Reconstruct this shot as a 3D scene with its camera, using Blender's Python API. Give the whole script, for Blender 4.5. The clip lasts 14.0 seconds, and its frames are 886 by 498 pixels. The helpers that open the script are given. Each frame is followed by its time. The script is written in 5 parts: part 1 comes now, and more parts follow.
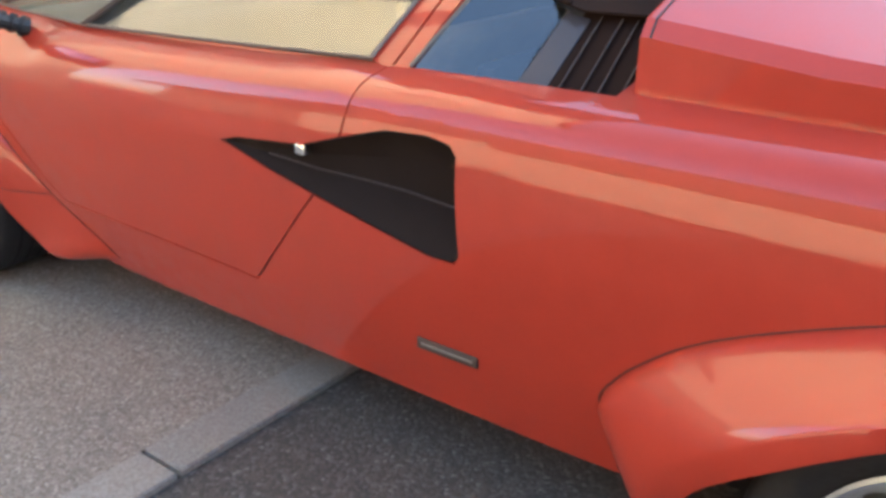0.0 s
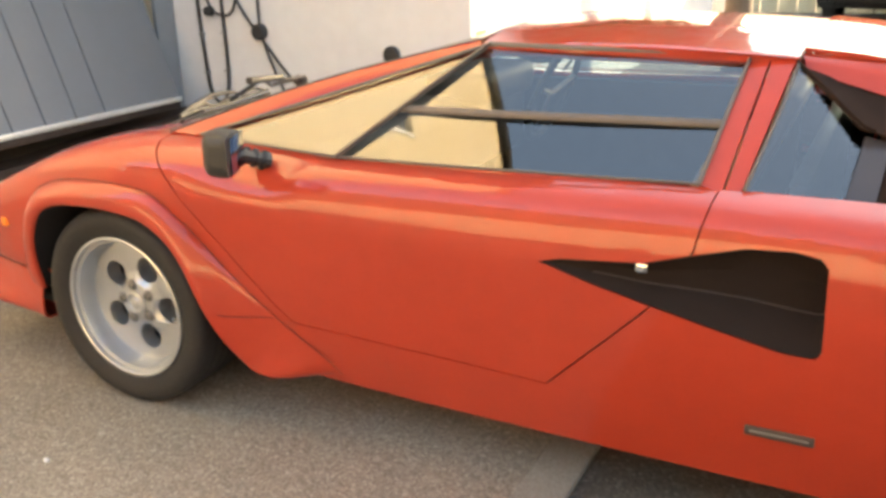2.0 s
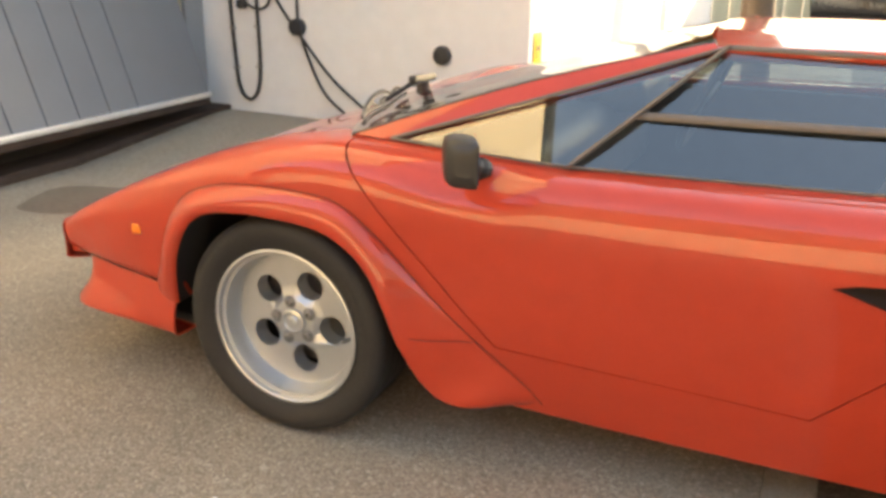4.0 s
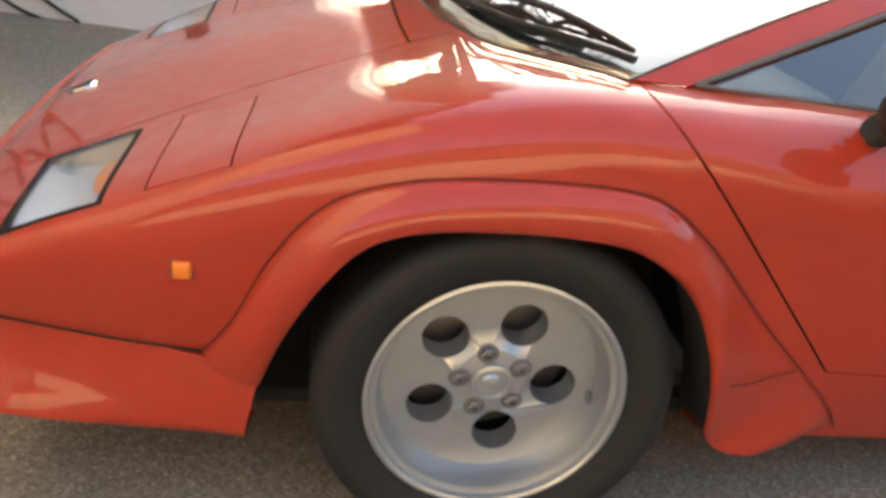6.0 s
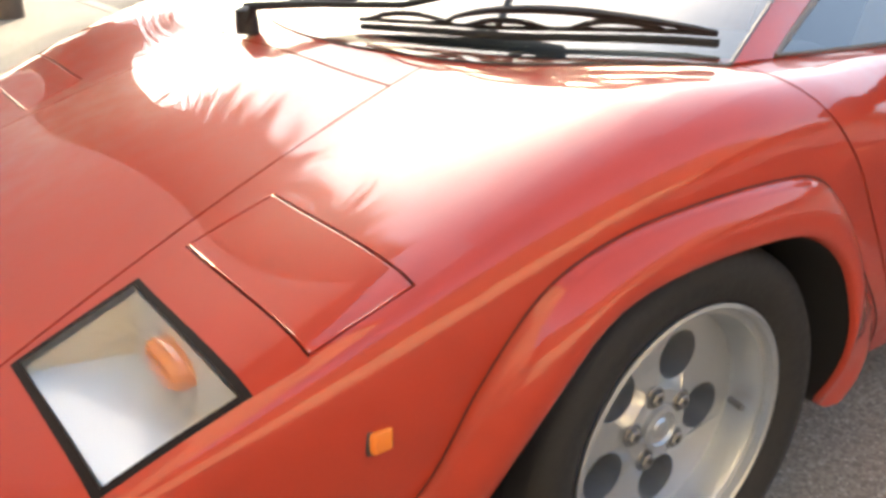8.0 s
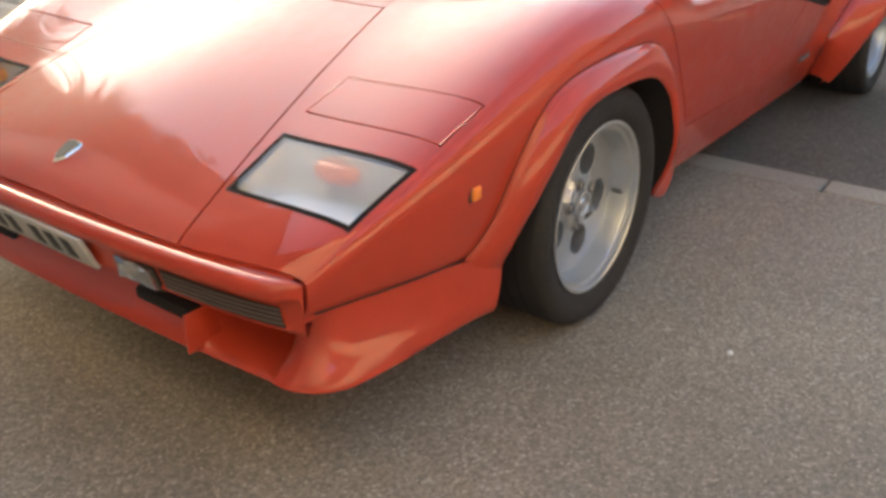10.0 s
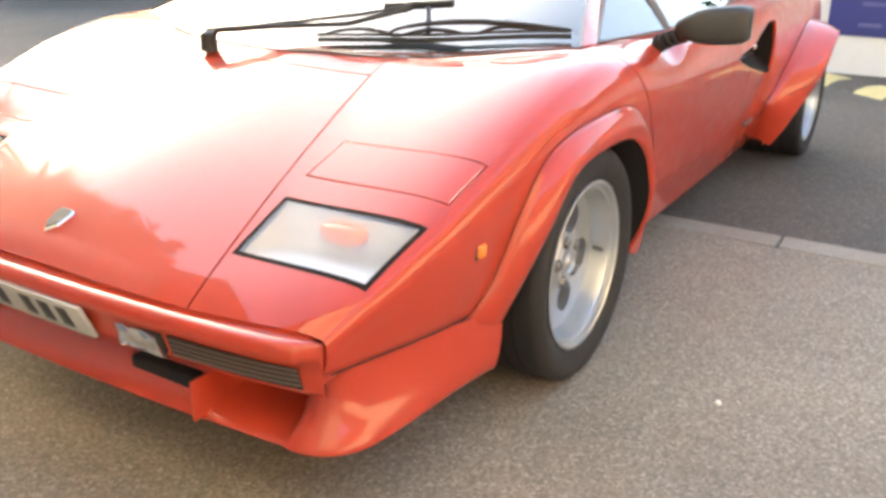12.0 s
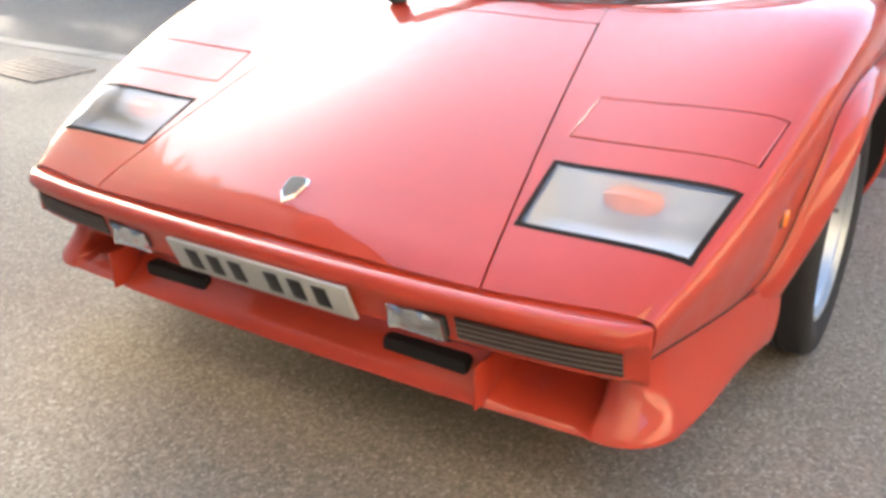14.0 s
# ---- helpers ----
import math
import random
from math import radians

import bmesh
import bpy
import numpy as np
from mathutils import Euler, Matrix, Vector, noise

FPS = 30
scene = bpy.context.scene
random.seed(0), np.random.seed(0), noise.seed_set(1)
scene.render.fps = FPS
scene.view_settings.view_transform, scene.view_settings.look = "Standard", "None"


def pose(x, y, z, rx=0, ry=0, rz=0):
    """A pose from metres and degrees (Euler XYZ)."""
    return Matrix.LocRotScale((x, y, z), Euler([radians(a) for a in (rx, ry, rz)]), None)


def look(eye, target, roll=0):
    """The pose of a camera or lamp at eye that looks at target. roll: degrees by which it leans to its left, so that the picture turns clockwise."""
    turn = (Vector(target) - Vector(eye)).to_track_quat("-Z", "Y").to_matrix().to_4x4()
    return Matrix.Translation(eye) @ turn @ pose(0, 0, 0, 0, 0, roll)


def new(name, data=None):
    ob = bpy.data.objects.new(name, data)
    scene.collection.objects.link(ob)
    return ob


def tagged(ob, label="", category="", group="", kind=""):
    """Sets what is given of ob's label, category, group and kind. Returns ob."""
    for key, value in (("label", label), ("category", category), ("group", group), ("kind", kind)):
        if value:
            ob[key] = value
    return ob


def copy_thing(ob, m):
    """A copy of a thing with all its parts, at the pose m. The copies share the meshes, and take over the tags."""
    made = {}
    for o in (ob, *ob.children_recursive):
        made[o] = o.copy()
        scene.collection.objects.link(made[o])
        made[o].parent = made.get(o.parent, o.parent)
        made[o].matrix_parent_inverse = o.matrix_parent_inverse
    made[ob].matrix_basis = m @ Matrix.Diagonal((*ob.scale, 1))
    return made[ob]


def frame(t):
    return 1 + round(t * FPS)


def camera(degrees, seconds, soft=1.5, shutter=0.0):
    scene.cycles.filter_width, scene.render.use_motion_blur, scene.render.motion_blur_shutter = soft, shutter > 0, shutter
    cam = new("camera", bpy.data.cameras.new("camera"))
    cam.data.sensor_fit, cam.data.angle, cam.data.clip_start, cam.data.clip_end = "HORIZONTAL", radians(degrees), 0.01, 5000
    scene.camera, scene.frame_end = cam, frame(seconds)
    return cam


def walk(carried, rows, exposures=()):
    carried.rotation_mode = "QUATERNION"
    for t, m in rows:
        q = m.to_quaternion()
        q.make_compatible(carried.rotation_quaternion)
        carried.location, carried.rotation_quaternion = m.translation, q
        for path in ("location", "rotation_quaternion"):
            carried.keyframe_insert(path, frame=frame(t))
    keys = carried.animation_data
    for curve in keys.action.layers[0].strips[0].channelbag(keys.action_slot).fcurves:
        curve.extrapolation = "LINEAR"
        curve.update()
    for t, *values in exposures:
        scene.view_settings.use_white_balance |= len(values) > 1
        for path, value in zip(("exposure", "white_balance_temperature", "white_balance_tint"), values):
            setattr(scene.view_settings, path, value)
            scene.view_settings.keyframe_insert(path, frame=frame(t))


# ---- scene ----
cam = camera(53.3, 14.0, soft=3.5)
PATH = [
    (0, (2.705, -2.01, 1.127), (1.583, -0.548, 0.351), -0.4),
    (0.5, (2.462, -2.161, 1.203), (1.354, -0.653, 0.498), 0.6),
    (1, (2.24, -2.299, 1.261), (1.197, -0.725, 0.603), 0.7),
    (1.5, (2.039, -2.367, 1.28), (1.044, -0.759, 0.629), -0.9),
    (2, (1.97, -2.624, 1.311), (1.093, -0.951, 0.655), -1.4),
    (2.5, (1.99, -2.854, 1.326), (1.283, -1.139, 0.579), -0.0),
    (3, (1.919, -2.89, 1.335), (1.314, -1.088, 0.711), 0.8),
    (3.5, (1.641, -2.832, 1.297), (0.986, -1.061, 0.637), 1.2),
    (4, (1.269, -2.722, 1.284), (0.501, -0.995, 0.631), 0.7),
    (4.2, (1.104, -2.73, 1.29), (0.383, -0.99, 0.618), 1.7),
    (6.3, (-0.39, -1.99, 1.112), (0.006, -0.224, 0.259), 5.8),
    (6.5, (-0.401, -1.935, 1.103), (-0.022, -0.148, 0.289), 1.9),
    (7, (-0.601, -1.836, 1.1), (0.343, -0.264, 0.302), 1.7),
    (7.5, (-0.729, -1.738, 1.108), (0.308, -0.288, 0.202), 3.2),
    (8, (-0.922, -1.592, 1.08), (0.152, -0.096, 0.301), -0.5),
    (8.5, (-1.242, -1.565, 1.071), (0.037, -0.297, 0.201), 2.3),
    (8.7, (-1.38, -1.612, 1.077), (-0.084, -0.444, 0.098), 3.7),
    (10.8, (-1.892, -1.837, 1.247), (-0.347, -0.796, 0.518), -1.3),
    (11, (-1.888, -1.841, 1.257), (-0.315, -0.817, 0.567), -1.0),
    (11.5, (-1.891, -1.806, 1.25), (-0.253, -0.829, 0.648), 1.3),
    (12, (-1.968, -1.701, 1.164), (-0.382, -0.722, 0.437), 0.2),
    (12.5, (-1.969, -1.502, 1.109), (-0.5, -0.412, 0.299), -0.4),
    (13, (-1.967, -1.322, 1.081), (-0.535, -0.237, 0.201), -1.7),
    (13.5, (-2.052, -1.21, 1.109), (-0.564, -0.175, 0.264), -2.2),
    (14, (-2.093, -1.17, 1.125), (-0.559, -0.181, 0.307), -1.1),
]
EXPOSURE = [(0, 2.93, 5950, 10), (0.5, 3.18, 6200, 10), (1.0, 2.73, 6850, 10), (1.5, 3.13, 7550, 10), (2, 3.13, 8150, 10), (2.5, 3.28, 8450, 10), (3, 2.88, 8250, 10), (3.5, 2.93, 8250, 10), (4.2, 3.03, 8150, 10), (6.5, 2.43, 6850, 10), (7.5, 2.53, 6950, 10), (8.0, 2.63, 6750, 10), (8.5, 2.08, 6550, 10), (11, 2.98, 7050, 10), (11.5, 3.28, 7050, 10), (12.5, 3.18, 6550, 10), (14, 3.13, 6150, 10)]
walk(cam, [(t, look(eye, aim, roll)) for t, eye, aim, roll in PATH], EXPOSURE)

# ---- sky, sun, exposure ----
SUN_AZ, SUN_EL = 56.0, 14.0            # degrees from +x towards +y, and above the horizon
world = bpy.data.worlds.new("sky")
scene.world = world
world.use_nodes = True
wn = world.node_tree.nodes
sky = wn.new("ShaderNodeTexSky")
sky.sky_type = 'NISHITA'
sky.sun_disc = False
sky.sun_elevation = radians(SUN_EL)
sky.sun_rotation = radians(90 - SUN_AZ)
sky.air_density, sky.dust_density, sky.ozone_density = 1.0, 2.0, 1.0
wn["Background"].inputs[1].default_value = 0.15
world.node_tree.links.new(sky.outputs[0], wn["Background"].inputs[0])
sun_data = bpy.data.lights.new("sun", 'SUN')
sun_data.energy, sun_data.angle, sun_data.color = 2.5, radians(0.6), (1.0, 0.86, 0.66)
sun = new("sun", sun_data)
sdir = Vector((math.cos(radians(SUN_AZ)) * math.cos(radians(SUN_EL)), math.sin(radians(SUN_AZ)) * math.cos(radians(SUN_EL)), math.sin(radians(SUN_EL))))
sun.matrix_world = look(sdir * 40, (0, 0, 0))


# ---- materials ----
def mat(name, base=(0.5, 0.5, 0.5), rough=0.5, metal=0.0, coat=0.0, spec=0.5, var=0.0, scale=6.0, bump=0.0, bscale=80.0, trans=0.0):
    """A Principled material with two scales of colour variation and a fine relief."""
    m = bpy.data.materials.new(name)
    m.use_nodes = True
    nt = m.node_tree
    b = nt.nodes["Principled BSDF"]
    b.inputs["Base Color"].default_value = (*base, 1)
    b.inputs["Roughness"].default_value = rough
    b.inputs["Metallic"].default_value = metal
    b.inputs["Coat Weight"].default_value = coat
    b.inputs["Coat Roughness"].default_value = 0.03
    b.inputs["Specular IOR Level"].default_value = spec
    b.inputs["Transmission Weight"].default_value = trans
    tc = nt.nodes.new("ShaderNodeTexCoord")
    if var:
        n1, n2 = nt.nodes.new("ShaderNodeTexNoise"), nt.nodes.new("ShaderNodeTexNoise")
        n1.inputs["Scale"].default_value, n2.inputs["Scale"].default_value = scale, scale * 9
        n1.inputs["Detail"].default_value = n2.inputs["Detail"].default_value = 5
        add = nt.nodes.new("ShaderNodeMath")
        ramp = nt.nodes.new("ShaderNodeMapRange")
        ramp.inputs["From Min"].default_value, ramp.inputs["From Max"].default_value = 0.6, 1.4
        ramp.inputs["To Min"].default_value, ramp.inputs["To Max"].default_value = 1 - var, 1 + var
        mul = nt.nodes.new("ShaderNodeVectorMath")
        mul.operation = 'SCALE'
        mul.inputs[0].default_value = base
        for n, k in ((n1, 0), (n2, 1)):
            nt.links.new(tc.outputs["Object"], n.inputs["Vector"])
            nt.links.new(n.outputs["Fac"], add.inputs[k])
        nt.links.new(add.outputs[0], ramp.inputs["Value"])
        nt.links.new(ramp.outputs[0], mul.inputs["Scale"])
        nt.links.new(mul.outputs[0], b.inputs["Base Color"])
        mr = nt.nodes.new("ShaderNodeMapRange")
        mr.inputs["From Min"].default_value, mr.inputs["From Max"].default_value = 0.3, 0.7
        mr.inputs["To Min"].default_value, mr.inputs["To Max"].default_value = max(0.02, rough - 0.06), min(1, rough + 0.08)
        nt.links.new(n2.outputs["Fac"], mr.inputs["Value"])
        nt.links.new(mr.outputs[0], b.inputs["Roughness"])
    if bump:
        n3 = nt.nodes.new("ShaderNodeTexNoise")
        n3.inputs["Scale"].default_value = bscale
        n3.inputs["Detail"].default_value = 6
        bp = nt.nodes.new("ShaderNodeBump")
        bp.inputs["Strength"].default_value = bump
        bp.inputs["Distance"].default_value = 0.004
        nt.links.new(tc.outputs["Object"], n3.inputs["Vector"])
        nt.links.new(n3.outputs["Fac"], bp.inputs["Height"])
        nt.links.new(bp.outputs[0], b.inputs["Normal"])
    return m


def stony(name, colours, cell, rough, bump, stain=0.25, stain_scale=0.7):
    """Aggregate: stones of their own colours in a binder, with stains at a larger scale."""
    m = bpy.data.materials.new(name)
    m.use_nodes = True
    nt = m.node_tree
    b = nt.nodes["Principled BSDF"]
    tc = nt.nodes.new("ShaderNodeTexCoord")
    vo = nt.nodes.new("ShaderNodeTexVoronoi")
    vo.inputs["Scale"].default_value = 1 / cell
    nt.links.new(tc.outputs["Object"], vo.inputs["Vector"])
    sep = nt.nodes.new("ShaderNodeSeparateColor")
    nt.links.new(vo.outputs["Color"], sep.inputs[0])
    ramp = nt.nodes.new("ShaderNodeValToRGB")
    ramp.color_ramp.interpolation = 'CONSTANT'
    while len(ramp.color_ramp.elements) < len(colours):
        ramp.color_ramp.elements.new(0.5)
    for e, (p, c) in zip(ramp.color_ramp.elements, colours):
        e.position, e.color = p, (*c, 1)
    nt.links.new(sep.outputs[0], ramp.inputs[0])
    ns = nt.nodes.new("ShaderNodeTexNoise")
    ns.inputs["Scale"].default_value, ns.inputs["Detail"].default_value = stain_scale, 7
    nt.links.new(tc.outputs["Object"], ns.inputs["Vector"])
    mr = nt.nodes.new("ShaderNodeMapRange")
    mr.inputs["From Min"].default_value, mr.inputs["From Max"].default_value = 0.3, 0.7
    mr.inputs["To Min"].default_value, mr.inputs["To Max"].default_value = 1 - stain, 1 + stain * 0.6
    nt.links.new(ns.outputs["Fac"], mr.inputs["Value"])
    mul = nt.nodes.new("ShaderNodeVectorMath")
    mul.operation = 'SCALE'
    nt.links.new(ramp.outputs[0], mul.inputs[0])
    nt.links.new(mr.outputs[0], mul.inputs["Scale"])
    nt.links.new(mul.outputs[0], b.inputs["Base Color"])
    b.inputs["Roughness"].default_value = rough
    bp = nt.nodes.new("ShaderNodeBump")
    bp.inputs["Strength"].default_value, bp.inputs["Distance"].default_value = bump, 0.004
    bp.invert = True
    nt.links.new(vo.outputs["Distance"], bp.inputs["Height"])
    nt.links.new(bp.outputs[0], b.inputs["Normal"])
    return m


def pane(name, tint, gloss_ior=1.5, rough=0.0, blur=0.0):
    """A thin pane: lets light straight through (or scatters it a little), mirrors by Fresnel."""
    m = bpy.data.materials.new(name)
    m.use_nodes = True
    nt = m.node_tree
    nt.nodes.remove(nt.nodes["Principled BSDF"])
    t, g, f, p, q, mix = (nt.nodes.new(k) for k in ("ShaderNodeBsdfRefraction" if blur else "ShaderNodeBsdfTransparent", "ShaderNodeBsdfGlossy", "ShaderNodeLayerWeight", "ShaderNodeMath", "ShaderNodeMath", "ShaderNodeMixShader"))
    t.inputs[0].default_value = (*tint, 1)
    if blur:
        t.inputs["IOR"].default_value, t.inputs["Roughness"].default_value = 1.06, blur
    g.inputs["Roughness"].default_value = rough
    f.inputs["Blend"].default_value = 0.5
    r0 = ((gloss_ior - 1) / (gloss_ior + 1)) ** 2
    p.operation, q.operation = 'POWER', 'MULTIPLY_ADD'
    p.inputs[1].default_value, q.inputs[1].default_value, q.inputs[2].default_value = 5.0, 1 - r0, r0
    nt.links.new(f.outputs["Facing"], p.inputs[0])
    nt.links.new(p.outputs[0], q.inputs[0])
    nt.links.new(q.outputs[0], mix.inputs[0])
    nt.links.new(t.outputs[0], mix.inputs[1])
    nt.links.new(g.outputs[0], mix.inputs[2])
    nt.links.new(mix.outputs[0], nt.nodes["Material Output"].inputs[0])
    return m


RED = mat("red_paint", (0.42, 0.043, 0.021), 0.4, coat=0.9, spec=0.12, var=0.07, scale=2.2)
BLACK = mat("black_plastic", (0.018, 0.017, 0.017), 0.45, var=0.2, scale=12, bump=0.15, bscale=300)
DUCT_BLACK = mat("matt_black", (0.019, 0.013, 0.011), 0.85, spec=0.15, var=0.15, scale=12)
WINDOW_TRIM = mat("brown_black_trim", (0.12, 0.094, 0.076), 0.5, var=0.15, scale=10)
BADGE = mat("dark_badge", (0.055, 0.040, 0.034), 0.45, var=0.2, scale=60)
LOUVRE = mat("dark_brown_plastic", (0.022, 0.013, 0.010), 0.85, spec=0.06, var=0.2, scale=14)
POST_GREY = mat("grey_post", (0.055, 0.050, 0.054), 0.18)
SLAT_EDGE = mat("pale_slat_edge", (0.13, 0.11, 0.10), 0.5, var=0.1, scale=20)
SEAM = mat("dark_red_seam", (0.075, 0.012, 0.008), 0.7)
BEIGE = mat("beige_lamp_wall", (0.76, 0.60, 0.38), 0.5, var=0.08, scale=20)
LAMP_FLOOR = mat("pale_lamp_floor", (0.74, 0.78, 0.82), 0.3, var=0.05, scale=14)
LAMP_BACK = mat("dull_lamp_back", (0.66, 0.61, 0.56), 0.45, var=0.15, scale=20)
TRIM_GREY = mat("grey_trim", (0.07, 0.06, 0.055), 0.4)
RUBBER = mat("rubber", (0.013, 0.012, 0.012), 0.7, var=0.25, scale=10, bump=0.2, bscale=120)
DARK = mat("dark_underside", (0.012, 0.011, 0.011), 0.9)
SILVER = mat("silver_alloy", (0.47, 0.49, 0.51), 0.34, metal=0.75, var=0.06, scale=18)
CHROME = mat("bright_metal", (0.8, 0.8, 0.8), 0.12, metal=1.0)
# The blue of a sky reflection is put into this metal's colour.
MIRROR = mat("sky_tinted_mirror", (0.26, 0.34, 0.50), 0.05, metal=1.0)
GREYMETAL = mat("grey_metal", (0.25, 0.25, 0.25), 0.4, metal=0.8, var=0.1, scale=30)
GLASS = pane("window_glass", (0.50, 0.56, 0.57), 2.6)
SCREEN_GLASS = pane("windscreen_glass", (0.62, 0.68, 0.68), 2.5)
CLEAR = pane("lamp_glass", (0.94, 0.95, 0.96), 2.0, 0.05, 0.28)
FOG_GLASS = pane("fog_lamp_glass", (0.95, 0.95, 0.94), 1.5, 0.05)
GRILLE_DARK = mat("dark_grille", (0.045, 0.022, 0.018), 0.7, var=0.2, scale=30)
AMBER = mat("amber_plastic", (0.85, 0.23, 0.03), 0.2, coat=0.5)
LEATHER = mat("dark_leather", (0.05, 0.045, 0.045), 0.5, var=0.2, scale=14, bump=0.2, bscale=90)
TAN = mat("tan_leather", (0.42, 0.30, 0.18), 0.55, var=0.15, scale=14, bump=0.2, bscale=90)
WHITE_RENDER = mat("white_render", (0.66, 0.67, 0.68), 0.85, var=0.06, scale=1.3, bump=0.35, bscale=160)
CREAM = mat("cream_render", (0.60, 0.52, 0.37), 0.85, var=0.07, scale=1.1, bump=0.35, bscale=160)
THRESHOLD = mat("dark_worn_wood", (0.050, 0.036, 0.030), 0.9, spec=0.1, var=0.3, scale=5, bump=0.5, bscale=50)
GREY_DOOR = mat("grey_door_paint", (0.13, 0.137, 0.15), 0.5, var=0.07, scale=4)
DULL_PANE = mat("dull_window", (0.15, 0.13, 0.105), 0.25, var=0.2, scale=2)
GREY_POST = mat("grey_post_paint", (0.22, 0.23, 0.25), 0.6, var=0.1, scale=5)
ALU = mat("aluminium_strip", (0.75, 0.75, 0.74), 0.35, metal=0.7, var=0.08, scale=12)
CABLE = mat("black_cable", (0.02, 0.02, 0.021), 0.55, var=0.2, scale=30)
ROOF_TILE = mat("roof_tile", (0.16, 0.10, 0.075), 0.85, var=0.25, scale=3, bump=0.4, bscale=60)
WHITE_PAINT = mat("white_gloss_paint", (0.78, 0.78, 0.76), 0.35, var=0.05, scale=8)
PLATE = mat("plate_white", (0.44, 0.43, 0.41), 0.4, var=0.04, scale=20)
YELLOW = mat("yellow_plastic", (0.80, 0.55, 0.03), 0.45, var=0.08, scale=14)
INK = mat("black_ink", (0.02, 0.02, 0.02), 0.5)
RAMP_YELLOW = mat("faded_yellow", (0.50, 0.42, 0.20), 0.8, var=0.2, scale=6)
SIGN_BLUE = mat("sign_blue", (0.045, 0.055, 0.22), 0.4, var=0.06, scale=10)
SIGN_FADED = mat("sign_faded", (0.10, 0.11, 0.28), 0.45, var=0.04, scale=10)
SIGN_PALE = mat("sign_pale", (0.62, 0.64, 0.74), 0.45, var=0.04, scale=10)
CONCRETE = stony("concrete_edging", [(0.0, (0.235, 0.205, 0.170)), (0.35, (0.28, 0.25, 0.21)), (0.7, (0.32, 0.29, 0.245))], 0.004, 0.85, 0.3, 0.2, 2.0)
DRIVE = stony("drive_aggregate", [(0.0, (0.180, 0.150, 0.117)), (0.18, (0.222, 0.188, 0.148)), (0.48, (0.265, 0.226, 0.178)), (0.78, (0.312, 0.270, 0.217)), (0.95, (0.40, 0.352, 0.288))], 0.0065, 0.85, 0.35)
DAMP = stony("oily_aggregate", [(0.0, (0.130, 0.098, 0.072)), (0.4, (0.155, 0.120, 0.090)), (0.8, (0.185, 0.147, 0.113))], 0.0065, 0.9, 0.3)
ASPHALT = stony("asphalt", [(0.0, (0.066, 0.058, 0.048)), (0.4, (0.088, 0.076, 0.063)), (0.8, (0.118, 0.104, 0.088)), (0.96, (0.165, 0.148, 0.127))], 0.008, 0.85, 0.5)
LEAF = mat("leaf_green", (0.075, 0.10, 0.040), 0.75, spec=0.2, var=0.35, scale=5)
PALM = mat("palm_green", (0.05, 0.085, 0.03), 0.45, var=0.3, scale=7)
RUST = mat("rusty_pale_iron", (0.27, 0.215, 0.165), 0.8, var=0.4, scale=18, bump=0.4, bscale=120)
BARK = mat("bark", (0.14, 0.10, 0.07), 0.9, var=0.3, scale=8, bump=0.6, bscale=40)
SILVER_PAINT = mat("silver_car_paint", (0.42, 0.43, 0.44), 0.3, metal=0.5, coat=0.8, var=0.04, scale=5)
BLACK_PAINT = mat("black_car_paint", (0.02, 0.018, 0.017), 0.3, coat=1.0, var=0.1, scale=5)


# ---- mesh helpers ----
def part(name, bm, material, parent=None, label="", thick=0.0, smooth=True, sharp=0.6):
    """Links a bmesh as one mesh object, under parent if given."""
    me = bpy.data.meshes.new(name)
    if thick:
        bm.normal_update()
        rim = [e for e in bm.edges if len(e.link_faces) == 1]
        src = {}
        for e in rim:
            for v in e.verts:
                src[tuple(round(c, 7) for c in v.co)] = v.normal.copy()
        if rim:
            for v in [g for g in bmesh.ops.extrude_edge_only(bm, edges=rim)["geom"] if isinstance(g, bmesh.types.BMVert)]:
                v.co = v.co - src[tuple(round(c, 7) for c in v.co)] * thick
    if smooth:
        bm.normal_update()
        for f in bm.faces:
            f.smooth = True
        for e in bm.edges:
            if len(e.link_faces) == 2 and e.calc_face_angle(0.0) > sharp:
                e.smooth = False
    bm.to_mesh(me)
    bm.free()
    me.materials.append(material)
    ob = new(name, me)
    if parent is not None:
        ob.parent = parent
    if label:
        tagged(ob, label)
    return ob


def thing(name, label, category, at=(0, 0, 0), group=""):
    ob = new(name)
    ob.location = at
    return tagged(ob, label, category, group)


def grid(rows, bm=None, close=False):
    """Quads over rows of points."""
    bm = bm or bmesh.new()
    vs = [[bm.verts.new(p) for p in r] for r in rows]
    n = len(vs[0])
    for a, b in zip(vs, vs[1:]):
        for j in range(n if close else n - 1):
            k = (j + 1) % n
            try:
                bm.faces.new((a[j], a[k], b[k], b[j]))
            except ValueError:
                pass
    return bm


def box(lo, hi, bevel=0.0, bm=None, seg=2):
    """A box from corner to corner, with rounded edges."""
    new_bm = bmesh.new()
    bmesh.ops.create_cube(new_bm, size=1)
    for v in new_bm.verts:
        v.co = Vector([l + (c + 0.5) * (h - l) for c, l, h in zip(v.co, lo, hi)])
    if bevel:
        bmesh.ops.bevel(new_bm, geom=new_bm.edges[:], offset=bevel, segments=seg, profile=0.5, affect='EDGES')
    if bm is None:
        return new_bm
    tmp = bpy.data.meshes.new("tmp")
    new_bm.to_mesh(tmp)
    new_bm.free()
    bm.from_mesh(tmp)
    bpy.data.meshes.remove(tmp)
    return bm


